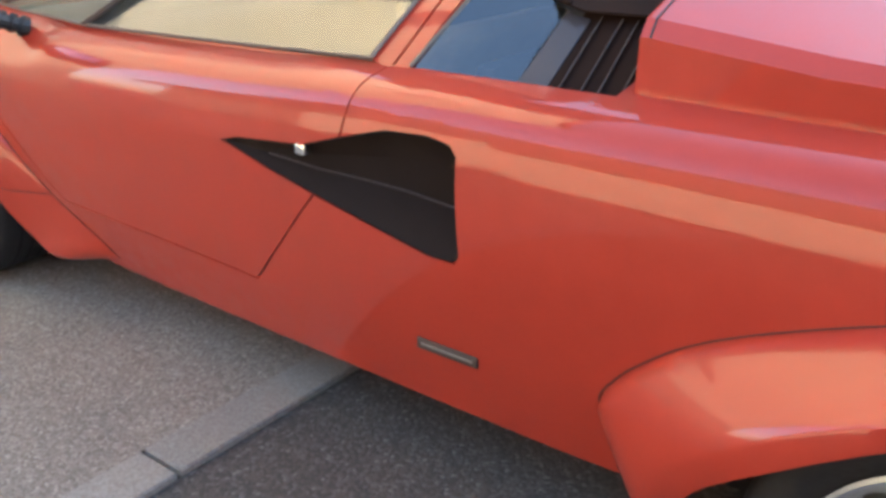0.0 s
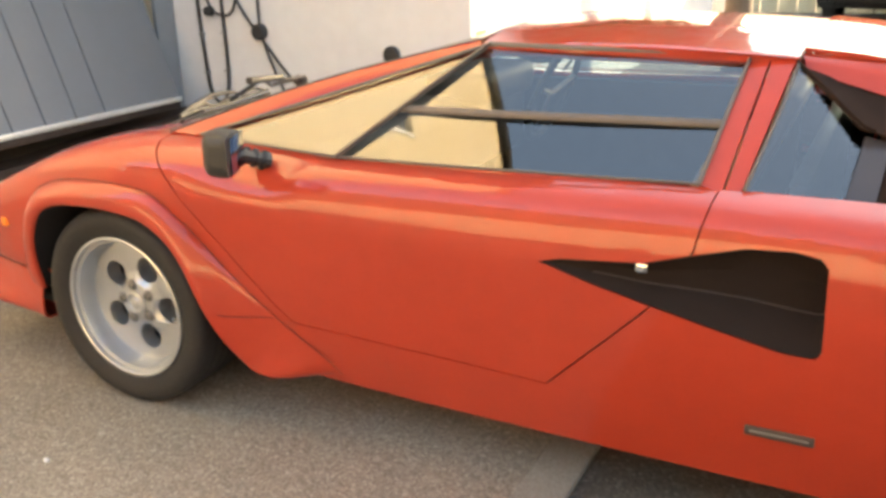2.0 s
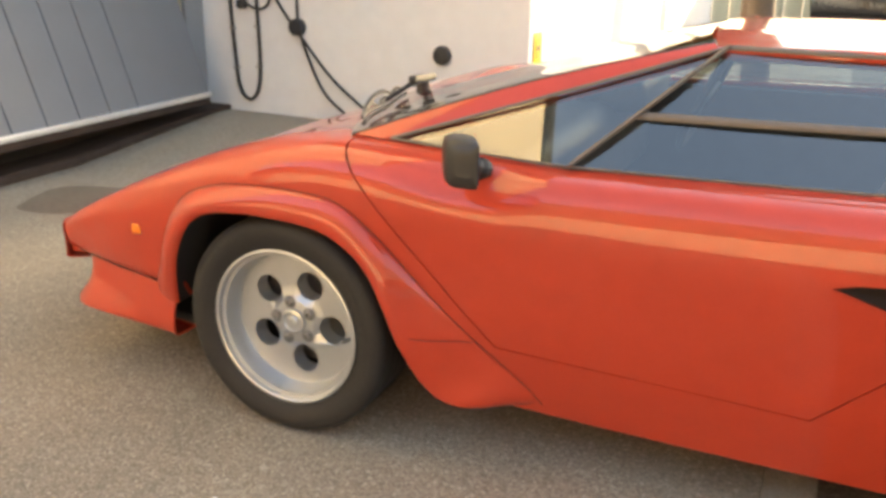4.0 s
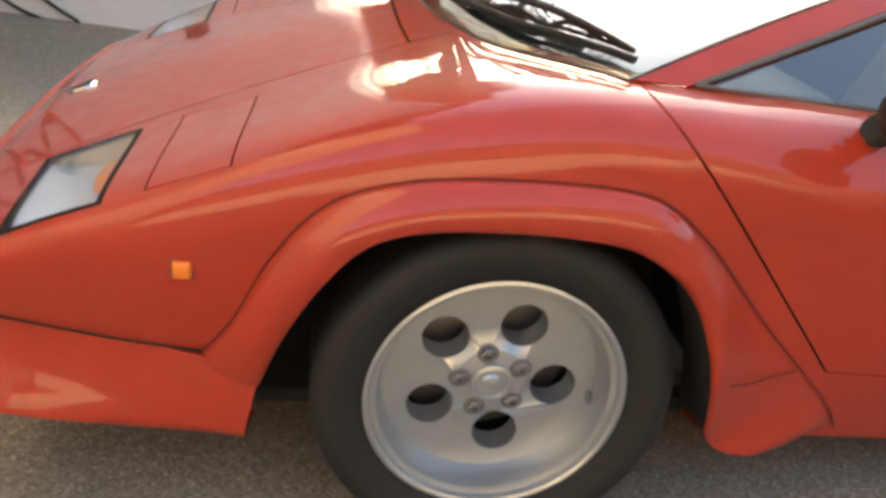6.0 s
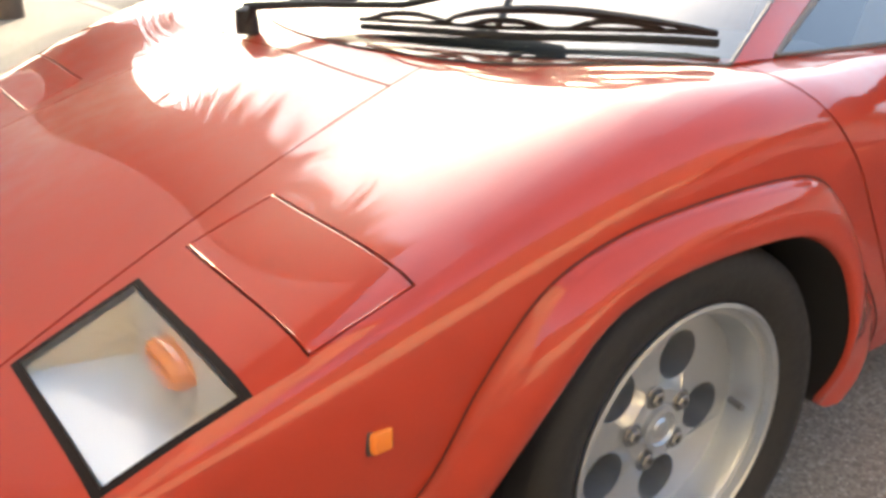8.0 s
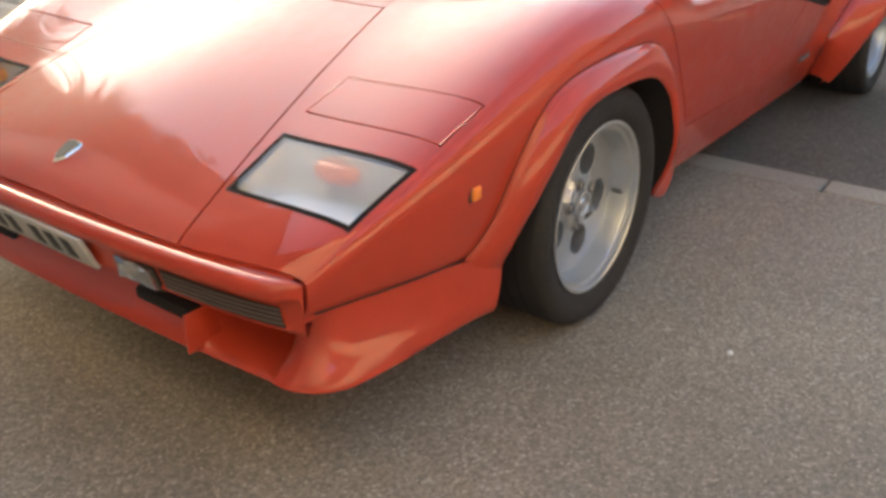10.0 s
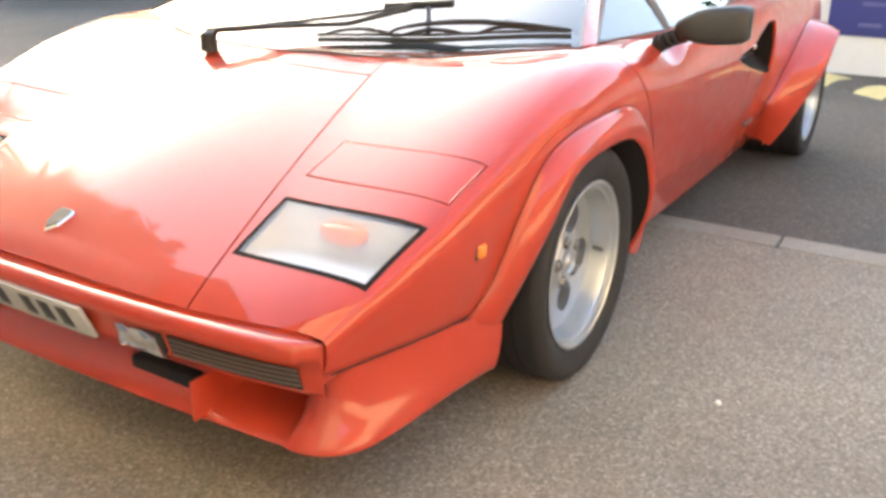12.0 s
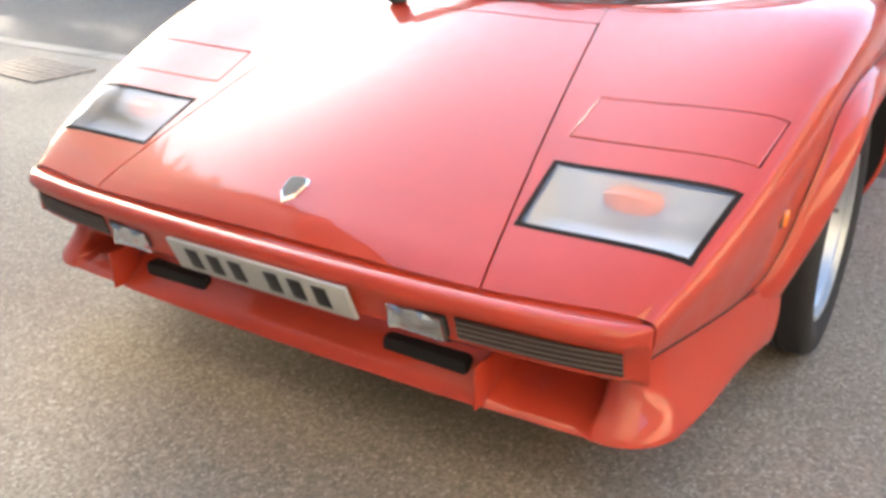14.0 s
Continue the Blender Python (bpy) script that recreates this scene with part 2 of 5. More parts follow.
def tube(points, radius, sides=8, bm=None, ends=True, flat=1.0):
    """A round bar along points. radius may be a list."""
    bm = bm or bmesh.new()
    pts = [Vector(p) for p in points]
    rad = radius if isinstance(radius, (list, tuple)) else [radius] * len(pts)
    rings, side = [], None
    for i, p in enumerate(pts):
        d = (pts[min(i + 1, len(pts) - 1)] - pts[max(i - 1, 0)]).normalized()
        if side is None:
            side = d.orthogonal().normalized()
        side = (side - d * side.dot(d)).normalized()
        up = d.cross(side)
        rings.append([bm.verts.new(p + rad[i] * (math.cos(a) * side + flat * math.sin(a) * up)) for a in (2 * math.pi * k / sides for k in range(sides))])
    for a, b in zip(rings, rings[1:]):
        for k in range(sides):
            bm.faces.new((a[k], a[(k + 1) % sides], b[(k + 1) % sides], b[k]))
    if ends:
        bm.faces.new(rings[0][::-1])
        bm.faces.new(rings[-1])
    return bm


def smooth_line(points, n=8):
    """Catmull-Rom through points."""
    p = [Vector(q) for q in points]
    p = [2 * p[0] - p[1]] + p + [2 * p[-1] - p[-2]]
    out = []
    for i in range(1, len(p) - 2):
        for k in range(n):
            t = k / n
            a, b, c, d = p[i - 1], p[i], p[i + 1], p[i + 2]
            out.append(0.5 * (2 * b + (c - a) * t + (2 * a - 5 * b + 4 * c - d) * t * t + (3 * b - a - 3 * c + d) * t ** 3))
    return out + [p[-2]]


def lathe(profile, centre, axis_y=-1, seg=64, bm=None):
    """Turns a profile of (radius, outward) round a wheel's axle, which lies along y."""
    rows = []
    for r, o in profile:
        rows.append([Vector((centre[0] + r * math.cos(a), centre[1] + axis_y * o, centre[2] + r * math.sin(a))) for a in (2 * math.pi * k / seg for k in range(seg))])
    if axis_y > 0:
        rows = [r[::-1] for r in rows]
    return grid(rows, bm, close=True)


def pchip(xs, ys, x):
    """Smooth interpolation without overshoot."""
    xs, ys = np.asarray(xs, float), np.asarray(ys, float)
    h, d = np.diff(xs), np.diff(ys) / np.diff(xs)
    m = np.zeros(len(xs))
    m[0], m[-1] = d[0], d[-1]
    for i in range(1, len(xs) - 1):
        if d[i - 1] * d[i] > 0:
            w1, w2 = 2 * h[i] + h[i - 1], h[i] + 2 * h[i - 1]
            m[i] = (w1 + w2) / (w1 / d[i - 1] + w2 / d[i])
    if x <= xs[0]:
        return ys[0] + m[0] * (x - xs[0])
    if x >= xs[-1]:
        return ys[-1] + m[-1] * (x - xs[-1])
    i = int(np.searchsorted(xs, x) - 1)
    t = (x - xs[i]) / h[i]
    return ((2 * t ** 3 - 3 * t * t + 1) * ys[i] + (t ** 3 - 2 * t * t + t) * h[i] * m[i] + (3 * t * t - 2 * t ** 3) * ys[i + 1] + (t ** 3 - t * t) * h[i] * m[i + 1])


def inside(poly, u, v):
    hit = False
    for (a, b), (c, d) in zip(poly, poly[1:] + poly[:1]):
        if (b > v) != (d > v) and u < (c - a) * (v - b) / (d - b) + a:
            hit = not hit
    return hit


def widen(poly, d):
    """A polygon grown by d."""
    area = sum(a * e - c * b for (a, b), (c, e) in zip(poly, poly[1:] + poly[:1]))
    s = 1 if area > 0 else -1
    out = []
    for i, p in enumerate(poly):
        p, q, r = Vector(poly[i - 1]), Vector(p), Vector(poly[(i + 1) % len(poly)])
        n1, n2 = Vector(((q - p).y, -(q - p).x)).normalized() * s, Vector(((r - q).y, -(r - q).x)).normalized() * s
        n = n1 + n2
        out.append(tuple(q + n * (d / max(0.35, (1 + n1.dot(n2))))))
    return out


def slice_by(bm, poly, plan, keep=None):
    """Cuts the faces near a polygon along its sides. plan: True for x, y; False for x, z."""
    us, vs = [p[0] for p in poly], [p[1] for p in poly]
    for (a, b), (c, d) in zip(poly, poly[1:] + poly[:1]):
        near = []
        for f in bm.faces:
            k = f.calc_center_median()
            w = k.y if plan else k.z
            if min(us) - 0.06 < k.x < max(us) + 0.06 and min(vs) - 0.06 < w < max(vs) + 0.06 and (keep is None or keep(k)):
                near.append(f)
        geom = near + list({e for f in near for e in f.edges}) + list({v for f in near for v in f.verts})
        co, no = ((a, b, 0), (d - b, a - c, 0)) if plan else ((a, 0, b), (d - b, 0, a - c))
        if geom:
            bmesh.ops.bisect_plane(bm, geom=geom, plane_co=co, plane_no=no, dist=1e-5)


def take(bm, test):
    """Moves the faces that pass the test into a bmesh of their own."""
    out, made = bmesh.new(), {}
    gone = [f for f in bm.faces if test(f.calc_center_median())]
    for f in gone:
        vs = []
        for v in f.verts:
            if v not in made:
                made[v] = out.verts.new(v.co)
            vs.append(made[v])
        out.faces.new(vs)
    bmesh.ops.delete(bm, geom=gone, context='FACES')
    return out


def flip(bm):
    """The mirror image across the car's middle."""
    out = bm.copy()
    for v in out.verts:
        v.co.y = -v.co.y
    bmesh.ops.reverse_faces(out, faces=out.faces[:])
    return out


def both(name, bm, material, parent, label="", **k):
    """A part on both sides of the car."""
    b2 = flip(bm)
    return part(name, bm, material, parent, label, **k), part(name, b2, material, parent, label, **k)


# ---- ground ----
def ground_z(x, y):
    """The drive rises towards the garage wall, most in front of the garage door's post."""
    rise = min(1, max(0, (y - 1.1) / 1.3))
    return rise * (0.05 + 0.06 * min(1, max(0, (-1.0 - x) / 1.2)))


def sheet(name, xs, ys, lift, material, label, category=""):
    bm = grid([[(x, y, ground_z(x, y) + lift) for x in xs] for y in ys])
    return tagged(part(name, bm, material), label, category, kind="structure")


far = [-900, -120, -30, -10, -4, -1]
sheet("ground", far + [1.3, 4, 10, 30, 120, 900], [-900, -100, -25, -8, -3, 0, 1.1, 1.5, 2, 2.4, 5, 20, 100, 900], -0.012, ASPHALT, "dark worn asphalt yard reaching out to the distance", "ground")
sheet("driveway", [-9, -6, -4, -3, -2, -1, 0, 1.232], [-7, -4, -2, 0, 1.1, 1.5, 2, 2.4, 5, 10.5], 0.0, DRIVE, "brown speckled aggregate driveway under the car", "driveway")

# ---- buildings ----
def wall_block(name, lo, hi, material, label, openings=()):
    """A wall with thickness, pierced by openings (y0, y1, z0, z1) or (x0, x1, z0, z1), along its longer side."""
    along = 0 if hi[0] - lo[0] > hi[1] - lo[1] else 1
    us = sorted({lo[along], hi[along], *(o[0] for o in openings), *(o[1] for o in openings)})
    zs = sorted({lo[2], hi[2], *(o[2] for o in openings), *(o[3] for o in openings)})
    bm = bmesh.new()
    for a, b in zip(us, us[1:]):
        for c, d in zip(zs, zs[1:]):
            if any(o[0] <= (a + b) / 2 <= o[1] and o[2] <= (c + d) / 2 <= o[3] for o in openings):
                continue
            l, h = list(lo), list(hi)
            l[along], h[along], l[2], h[2] = a, b, c, d
            box(l, h, bm=bm)
    bmesh.ops.remove_doubles(bm, verts=bm.verts[:], dist=1e-4)
    return tagged(part(name, bm, material, smooth=False), label, "wall", kind="structure")


WY, WX, CX = 2.60, -3.05, -0.53
wall_block("wall_north", (WX - 0.25, WY, -0.1), (CX, WY + 0.25, 3.9), WHITE_RENDER, "white rendered garage wall in the shade")
wall_block("wall_side", (CX - 0.25, WY + 0.252, -0.1), (CX, 10.4, 3.9), WHITE_RENDER, "white rendered side wall lit by the low sun")
wall_block("wall_west", (WX - 0.25, -3.6, -0.1), (WX, WY - 0.202, 11.2), CREAM, "cream rendered house wall above the garage door",
           [(-0.1, 2.395, -0.2, 2.15), (-0.80, -0.30, 6.95, 8.35)])

# ---- the sports car: its nose points to -x, its middle lies on y = 0 ----
car = thing("sports_car", "low wedge-shaped red sports car parked on the driveway", "car")

# Lines along the body: x, half width, height.
SILL_IN = [(-0.9, 0.70, 0.36), (-0.48, 0.74, 0.30), (0.0, 0.74, 0.24), (0.5, 0.72, 0.15), (2.0, 0.72, 0.14), (3.15, 0.70, 0.22)]
SILL = [(-0.9, 0.765, 0.358), (-0.48, 0.826, 0.315), (0.0, 0.835, 0.25), (0.5, 0.80, 0.165), (1.0, 0.80, 0.152), (2.0, 0.80, 0.147), (3.15, 0.78, 0.24)]
ROCKER = [(-0.9, 0.780, 0.375), (-0.48, 0.858, 0.36), (0.0, 0.885, 0.36), (0.59, 0.883, 0.355), (1.31, 0.862, 0.32), (1.9, 0.862, 0.31), (3.15, 0.85, 0.38)]
FLANK = [(-0.905, 0.786, 0.395), (-0.5, 0.888, 0.50), (0.0, 0.922, 0.56), (0.6, 0.922, 0.55), (1.3, 0.910, 0.55), (1.9, 0.916, 0.53), (3.15, 0.88, 0.55)]
UPPER = [(-0.907, 0.786, 0.412), (-0.75, 0.842, 0.49), (-0.5, 0.893, 0.572), (-0.2, 0.925, 0.66), (0.0, 0.938, 0.69), (0.3, 0.940, 0.71), (1.3, 0.922, 0.67), (1.9, 0.918, 0.70), (3.15, 0.87, 0.70)]
SHOULDER = [(-0.91, 0.783, 0.424), (-0.75, 0.838, 0.512), (-0.5, 0.882, 0.613), (-0.2, 0.912, 0.725), (0.0, 0.920, 0.763), (0.23, 0.922, 0.776), (0.7, 0.902, 0.778), (1.3, 0.892, 0.777), (1.7, 0.893, 0.782), (2.1, 0.885, 0.78), (3.15, 0.83, 0.77)]
CREST = [(-0.915, 0.770, 0.434), (-0.784, 0.818, 0.508), (-0.634, 0.846, 0.580), (-0.5, 0.862, 0.637), (-0.435, 0.868, 0.666), (-0.2, 0.876, 0.755), (0.0, 0.870, 0.803), (0.127, 0.862, 0.816), (0.35, 0.848, 0.811), (0.73, 0.828, 0.803), (1.3, 0.816, 0.808), (1.625, 0.808, 0.816), (2.1, 0.79, 0.812), (3.15, 0.74, 0.80)]
INNER = [(-0.945, 0.49, 0.4485), (-0.930, 0.49, 0.4580), (-0.915, 0.489, 0.4660), (-0.895, 0.488, 0.4745), (-0.79, 0.485, 0.524), (-0.635, 0.480, 0.588), (-0.56, 0.475, 0.610), (-0.42, 0.46, 0.664), (-0.2, 0.41, 0.742), (-0.04, 0.385, 0.785), (0.35, 0.40, 0.80), (2.1, 0.42, 0.87), (3.15, 0.4, 0.83)]
MIDDLE = [(-0.955, 0.0, 0.452), (-0.94, 0.0, 0.4655), (-0.92, 0.0, 0.479), (-0.85, 0.0, 0.517), (-0.6, 0.0, 0.615), (-0.4, 0.0, 0.685), (-0.2, 0.0, 0.752), (-0.05, 0.0, 0.795), (0.35, 0.0, 0.805), (2.1, 0.0, 0.90), (3.15, 0.0, 0.84)]


def fair(line, lo, hi, deg):
    """The same line with its stretch from lo to hi evened out to a smooth curve."""
    on = [p for p in line if lo <= p[0] <= hi]
    xs = [p[0] for p in on]
    fits = [np.polyfit(xs, [p[k] for p in on], deg) for k in (1, 2)]
    n = 14
    mid = [(x, float(np.polyval(fits[0], x)), float(np.polyval(fits[1], x))) for x in (xs[0] + (xs[-1] - xs[0]) * k / n for k in range(n + 1))]
    return [p for p in line if p[0] < lo] + mid + [p for p in line if p[0] > hi]


SHOULDER, CREST = fair(SHOULDER, -0.92, 0.71, 5), fair(CREST, -0.92, 0.36, 5)
INNER, MIDDLE = fair(INNER, -0.90, 0.0, 3), fair(MIDDLE, -0.93, 0.0, 3)
LINES = [SILL_IN, SILL, ROCKER, FLANK, UPPER, SHOULDER, CREST, INNER, MIDDLE]


def section(s, swept=True):
    """The left half of the body's cross-section at station s, from sill to middle."""
    pts = []
    for line in LINES:
        xs = [p[0] for p in line]
        w_at = pchip(xs, [p[1] for p in line], s)
        fade = max(0.0, min(1.0, (-0.25 - s) / 0.7))
        x = s + (0.065 * fade * (w_at / 0.79) ** 4 if swept else 0.0)
        pts.append(Vector((x, -pchip(xs, [p[1] for p in line], x), pchip(xs, [p[2] for p in line], x))))
    out = []
    cuts = [1, 4, 5, 5, 4, 4, 7, 6]
    ext = [2 * pts[0] - pts[1]] + pts + [Vector((pts[-2].x, -pts[-2].y, pts[-2].z))]
    for i, n in enumerate(cuts):
        a, b, c, d = ext[i], ext[i + 1], ext[i + 2], ext[i + 3]
        if i <= 1:
            a = 2 * b - c
        if i <= 0:
            d = 2 * c - b
        k1, k2, k3 = (max(1e-4, (q - p).length) ** 0.5 for p, q in ((a, b), (b, c), (c, d)))
        m1 = (c - b) / k2 if i <= 1 else ((b - a) / k1 - (c - a) / (k1 + k2) + (c - b) / k2)
        m2 = (c - b) / k2 if i <= 0 else ((c - b) / k2 - (d - b) / (k2 + k3) + (d - c) / k3)
        m1, m2 = m1 * k2, m2 * k2
        for k in range(n):
            t = k / n
            out.append((2 * t ** 3 - 3 * t * t + 1) * b + (t ** 3 - 2 * t * t + t) * m1 + (3 * t * t - 2 * t ** 3) * c + (t ** 3 - t * t) * m2)
    return out + [pts[-1]]


def body_y(x, z):
    """The half width of the body's side at x and height z."""
    sec = section(x, False)
    best = min(range(len(sec) - 1), key=lambda i: 0 if min(sec[i].z, sec[i + 1].z) <= z <= max(sec[i].z, sec[i + 1].z) and i < 22 else 1 + abs(sec[i].z - z) + (i > 22))
    a, b = sec[best], sec[best + 1]
    t = 0 if abs(b.z - a.z) < 1e-6 else max(0, min(1, (z - a.z) / (b.z - a.z)))
    return -(a.y + t * (b.y - a.y))


def body_z(x, y):
    """The height of the body's top at x, y."""
    sec = section(x, False)
    for a, b in zip(sec[16:], sec[17:]):
        if -a.y >= abs(y) >= -b.y:
            t = (abs(y) + a.y) / (a.y - b.y) if a.y != b.y else 0
            return a.z + abs(t) * (b.z - a.z)
    return sec[-1].z


stations = [-0.948] + [-0.930 + 0.025 * i for i in range(59)] + [0.545 + 0.035 * i for i in range(1, 75)]
rows = []
for s in stations:
    half = section(s)
    rows.append(half + [Vector((p.x, -p.y, p.z)) for p in half[-2::-1]])
shell = grid(rows)
bmesh.ops.reverse_faces(shell, faces=shell.faces[:])

# Openings and panels, as outlines in side view (x, z) or plan (x, y).
FRONT_ARCH = [(-0.40, 0.10), (-0.385, 0.30), (-0.335, 0.50), (-0.27, 0.60), (-0.16, 0.65), (0.12, 0.65), (0.22, 0.61), (0.31, 0.50), (0.39, 0.30), (0.45, 0.10)]
REAR_ARCH = [(2.25, 0.10), (2.27, 0.28), (2.33, 0.42), (2.43, 0.50), (2.55, 0.555), (2.68, 0.58), (2.80, 0.56), (2.92, 0.44), (2.97, 0.28), (2.99, 0.10)]
DOOR = [(0.158, 0.86), (0.178, 0.819), (0.206, 0.790), (0.594, 0.357), (1.312, 0.320), (1.560, 0.580), (1.640, 0.712), (1.672, 0.86)]
DUCT = [(1.312, 0.648), (1.36, 0.661), (1.54, 0.676), (1.64, 0.706), (1.74, 0.733), (1.83, 0.738), (1.878, 0.730), (1.893, 0.712), (1.899, 0.54), (1.888, 0.522), (1.83, 0.523), (1.70, 0.55), (1.55, 0.583), (1.43, 0.612)]
BONNET = [(-0.93, -0.497), (-0.140, -0.354), (-0.148, -0.18), (-0.150, 0.0), (-0.148, 0.18), (-0.140, 0.354), (-0.93, 0.497), (-1.0, 0.5), (-1.0, -0.5)]
LENS = [(-0.790, -0.497), (-0.781, -0.800), (-0.637, -0.827), (-0.638, -0.493)]
POPUP = [(-0.562, -0.845), (-0.437, -0.861), (-0.424, -0.487), (-0.556, -0.480)]
CABIN = [(0.215, -0.785), (0.42, -0.806), (0.73, -0.822), (1.3, -0.810), (1.7, -0.800), (2.10, -0.78), (2.12, 0.78), (1.7, 0.800), (1.3, 0.810), (0.73, 0.822), (0.42, 0.806), (0.215, 0.785), (0.08, 0.5), (0.0, 0.2), (-0.03, 0.0), (0.0, -0.2), (0.08, -0.5)]
side = lambda k: abs(k.y) > 0.74 and k.z < 0.845
low = lambda k: abs(k.y) > 0.5
for poly in (FRONT_ARCH, REAR_ARCH, DUCT):
    slice_by(shell, poly, False, low)
    bmesh.ops.delete(shell, geom=[f for f in shell.faces if low(f.calc_center_median()) and inside(poly, f.calc_center_median().x, f.calc_center_median().z)], context='FACES')
top = lambda k: k.z > 0.40
slice_by(shell, CABIN, True, lambda k: k.z > 0.76)
bmesh.ops.delete(shell, geom=[f for f in shell.faces if f.calc_center_median().z > 0.76 and inside(CABIN, f.calc_center_median().x, f.calc_center_median().y)], context='FACES')


def panel(poly, plan, gap, keep):
    """Cuts a panel out of the shell with an open joint round it, and returns it."""
    inner, outer = widen(poly, -gap), widen(poly, gap)
    slice_by(shell, outer, plan, keep)
    slice_by(shell, inner, plan, keep)
    pick = lambda k: k.y if plan else k.z
    out = take(shell, lambda k: keep(k) and inside(inner, k.x, pick(k)))
    take(shell, lambda k: keep(k) and inside(outer, k.x, pick(k))).free()
    return out


door_l = panel(DOOR, False, 0.0019, lambda k: k.y < -0.70)
door_r = panel(DOOR, False, 0.0019, lambda k: k.y > 0.70)
bonnet = panel(BONNET, True, 0.0025, lambda k: k.z > 0.42 and k.x < 0.1)
mirrored = lambda poly: [(a, -b) for a, b in poly][::-1]
pops = [panel(p, True, 0.0018, lambda k: k.z > 0.45) for p in (POPUP, mirrored(POPUP))]
rims, lenses = [], []
for p in (LENS, mirrored(LENS)):
    slice_by(shell, widen(p, 0.011), True, top)
    slice_by(shell, p, True, top)
    lenses.append(take(shell, lambda k: top(k) and inside(p, k.x, k.y)))
    rims.append(take(shell, lambda k: top(k) and inside(widen(p, 0.011), k.x, k.y)))
part("body_shell", shell, RED, car, thick=0.012)
for b in (door_l, door_r):
    part("door", b, RED, car, thick=0.012)
part("bonnet", bonnet, RED, car, thick=0.010)
for b, sgn in zip(pops, (-1, 1)):
    lid = part("pop_up_headlamp", b, RED, car, thick=0.010)
    line = []
    for (xa, ya), (xb, yb) in zip(POPUP, POPUP[1:] + POPUP[:1]):
        line += [(xa + (xb - xa) * k / 8, sgn * abs(ya + (yb - ya) * k / 8)) for k in range(8)]
    pull = lambda p: (p[0] + 0.003 * (1 if p[0] < -0.5 else -1), p[1] * 0.997)
    line = [pull(p) for p in line]
    part("rounded_edge", tube([(x, y, body_z(x, y) - 0.0006) for x, y in line + line[:1]], 0.0016, 6), RED, lid)

# Dark shell behind the joints and in the wheel wells.
rows = []
for s in stations:
    half = [Vector((p.x, p.y + (0.035 if p.y < -0.05 else 0), p.z - 0.03)) for p in section(s)[3:]]
    rows.append(half + [Vector((p.x, -p.y, p.z)) for p in half[-2::-1]])
core = grid(rows)
for poly in (FRONT_ARCH, REAR_ARCH):
    grown = widen(poly, 0.01)
    slice_by(core, grown, False, low)
    bmesh.ops.delete(core, geom=[f for f in core.faces if low(f.calc_center_median()) and inside(grown, f.calc_center_median().x, f.calc_center_median().z)], context='FACES')
lens_hole = widen(LENS, 0.035)
bmesh.ops.delete(core, geom=[f for f in core.faces if (f.calc_center_median().z > 0.70 and 0.0 < f.calc_center_median().x < 2.1 and abs(f.calc_center_median().y) < 0.81)
                             or inside(lens_hole, f.calc_center_median().x, -abs(f.calc_center_median().y))
                             or inside(DUCT, f.calc_center_median().x, f.calc_center_median().z)], context='FACES')
part("inner_structure", core, DARK, car)
part("floor_pan", box((-0.85, -0.73, 0.15), (3.0, 0.73, 0.19), 0.02), DARK, car)
for cx, w in ((0.0, 0.40), (2.66, 0.40)):
    for sgn in (-1, 1):
        arc = [(cx + w * math.cos(a), 0.30 + w * 0.95 * math.sin(a)) for a in (math.pi * k / 20 for k in range(21))]
        bm = grid([[(x, sgn * 0.83, z) for x, z in arc], [(x, sgn * 0.52, z) for x, z in arc]])
        bm.faces.new([bm.verts.new((x, sgn * 0.52, z)) for x, z in arc])
        part("wheel_well", bm, DARK, car)

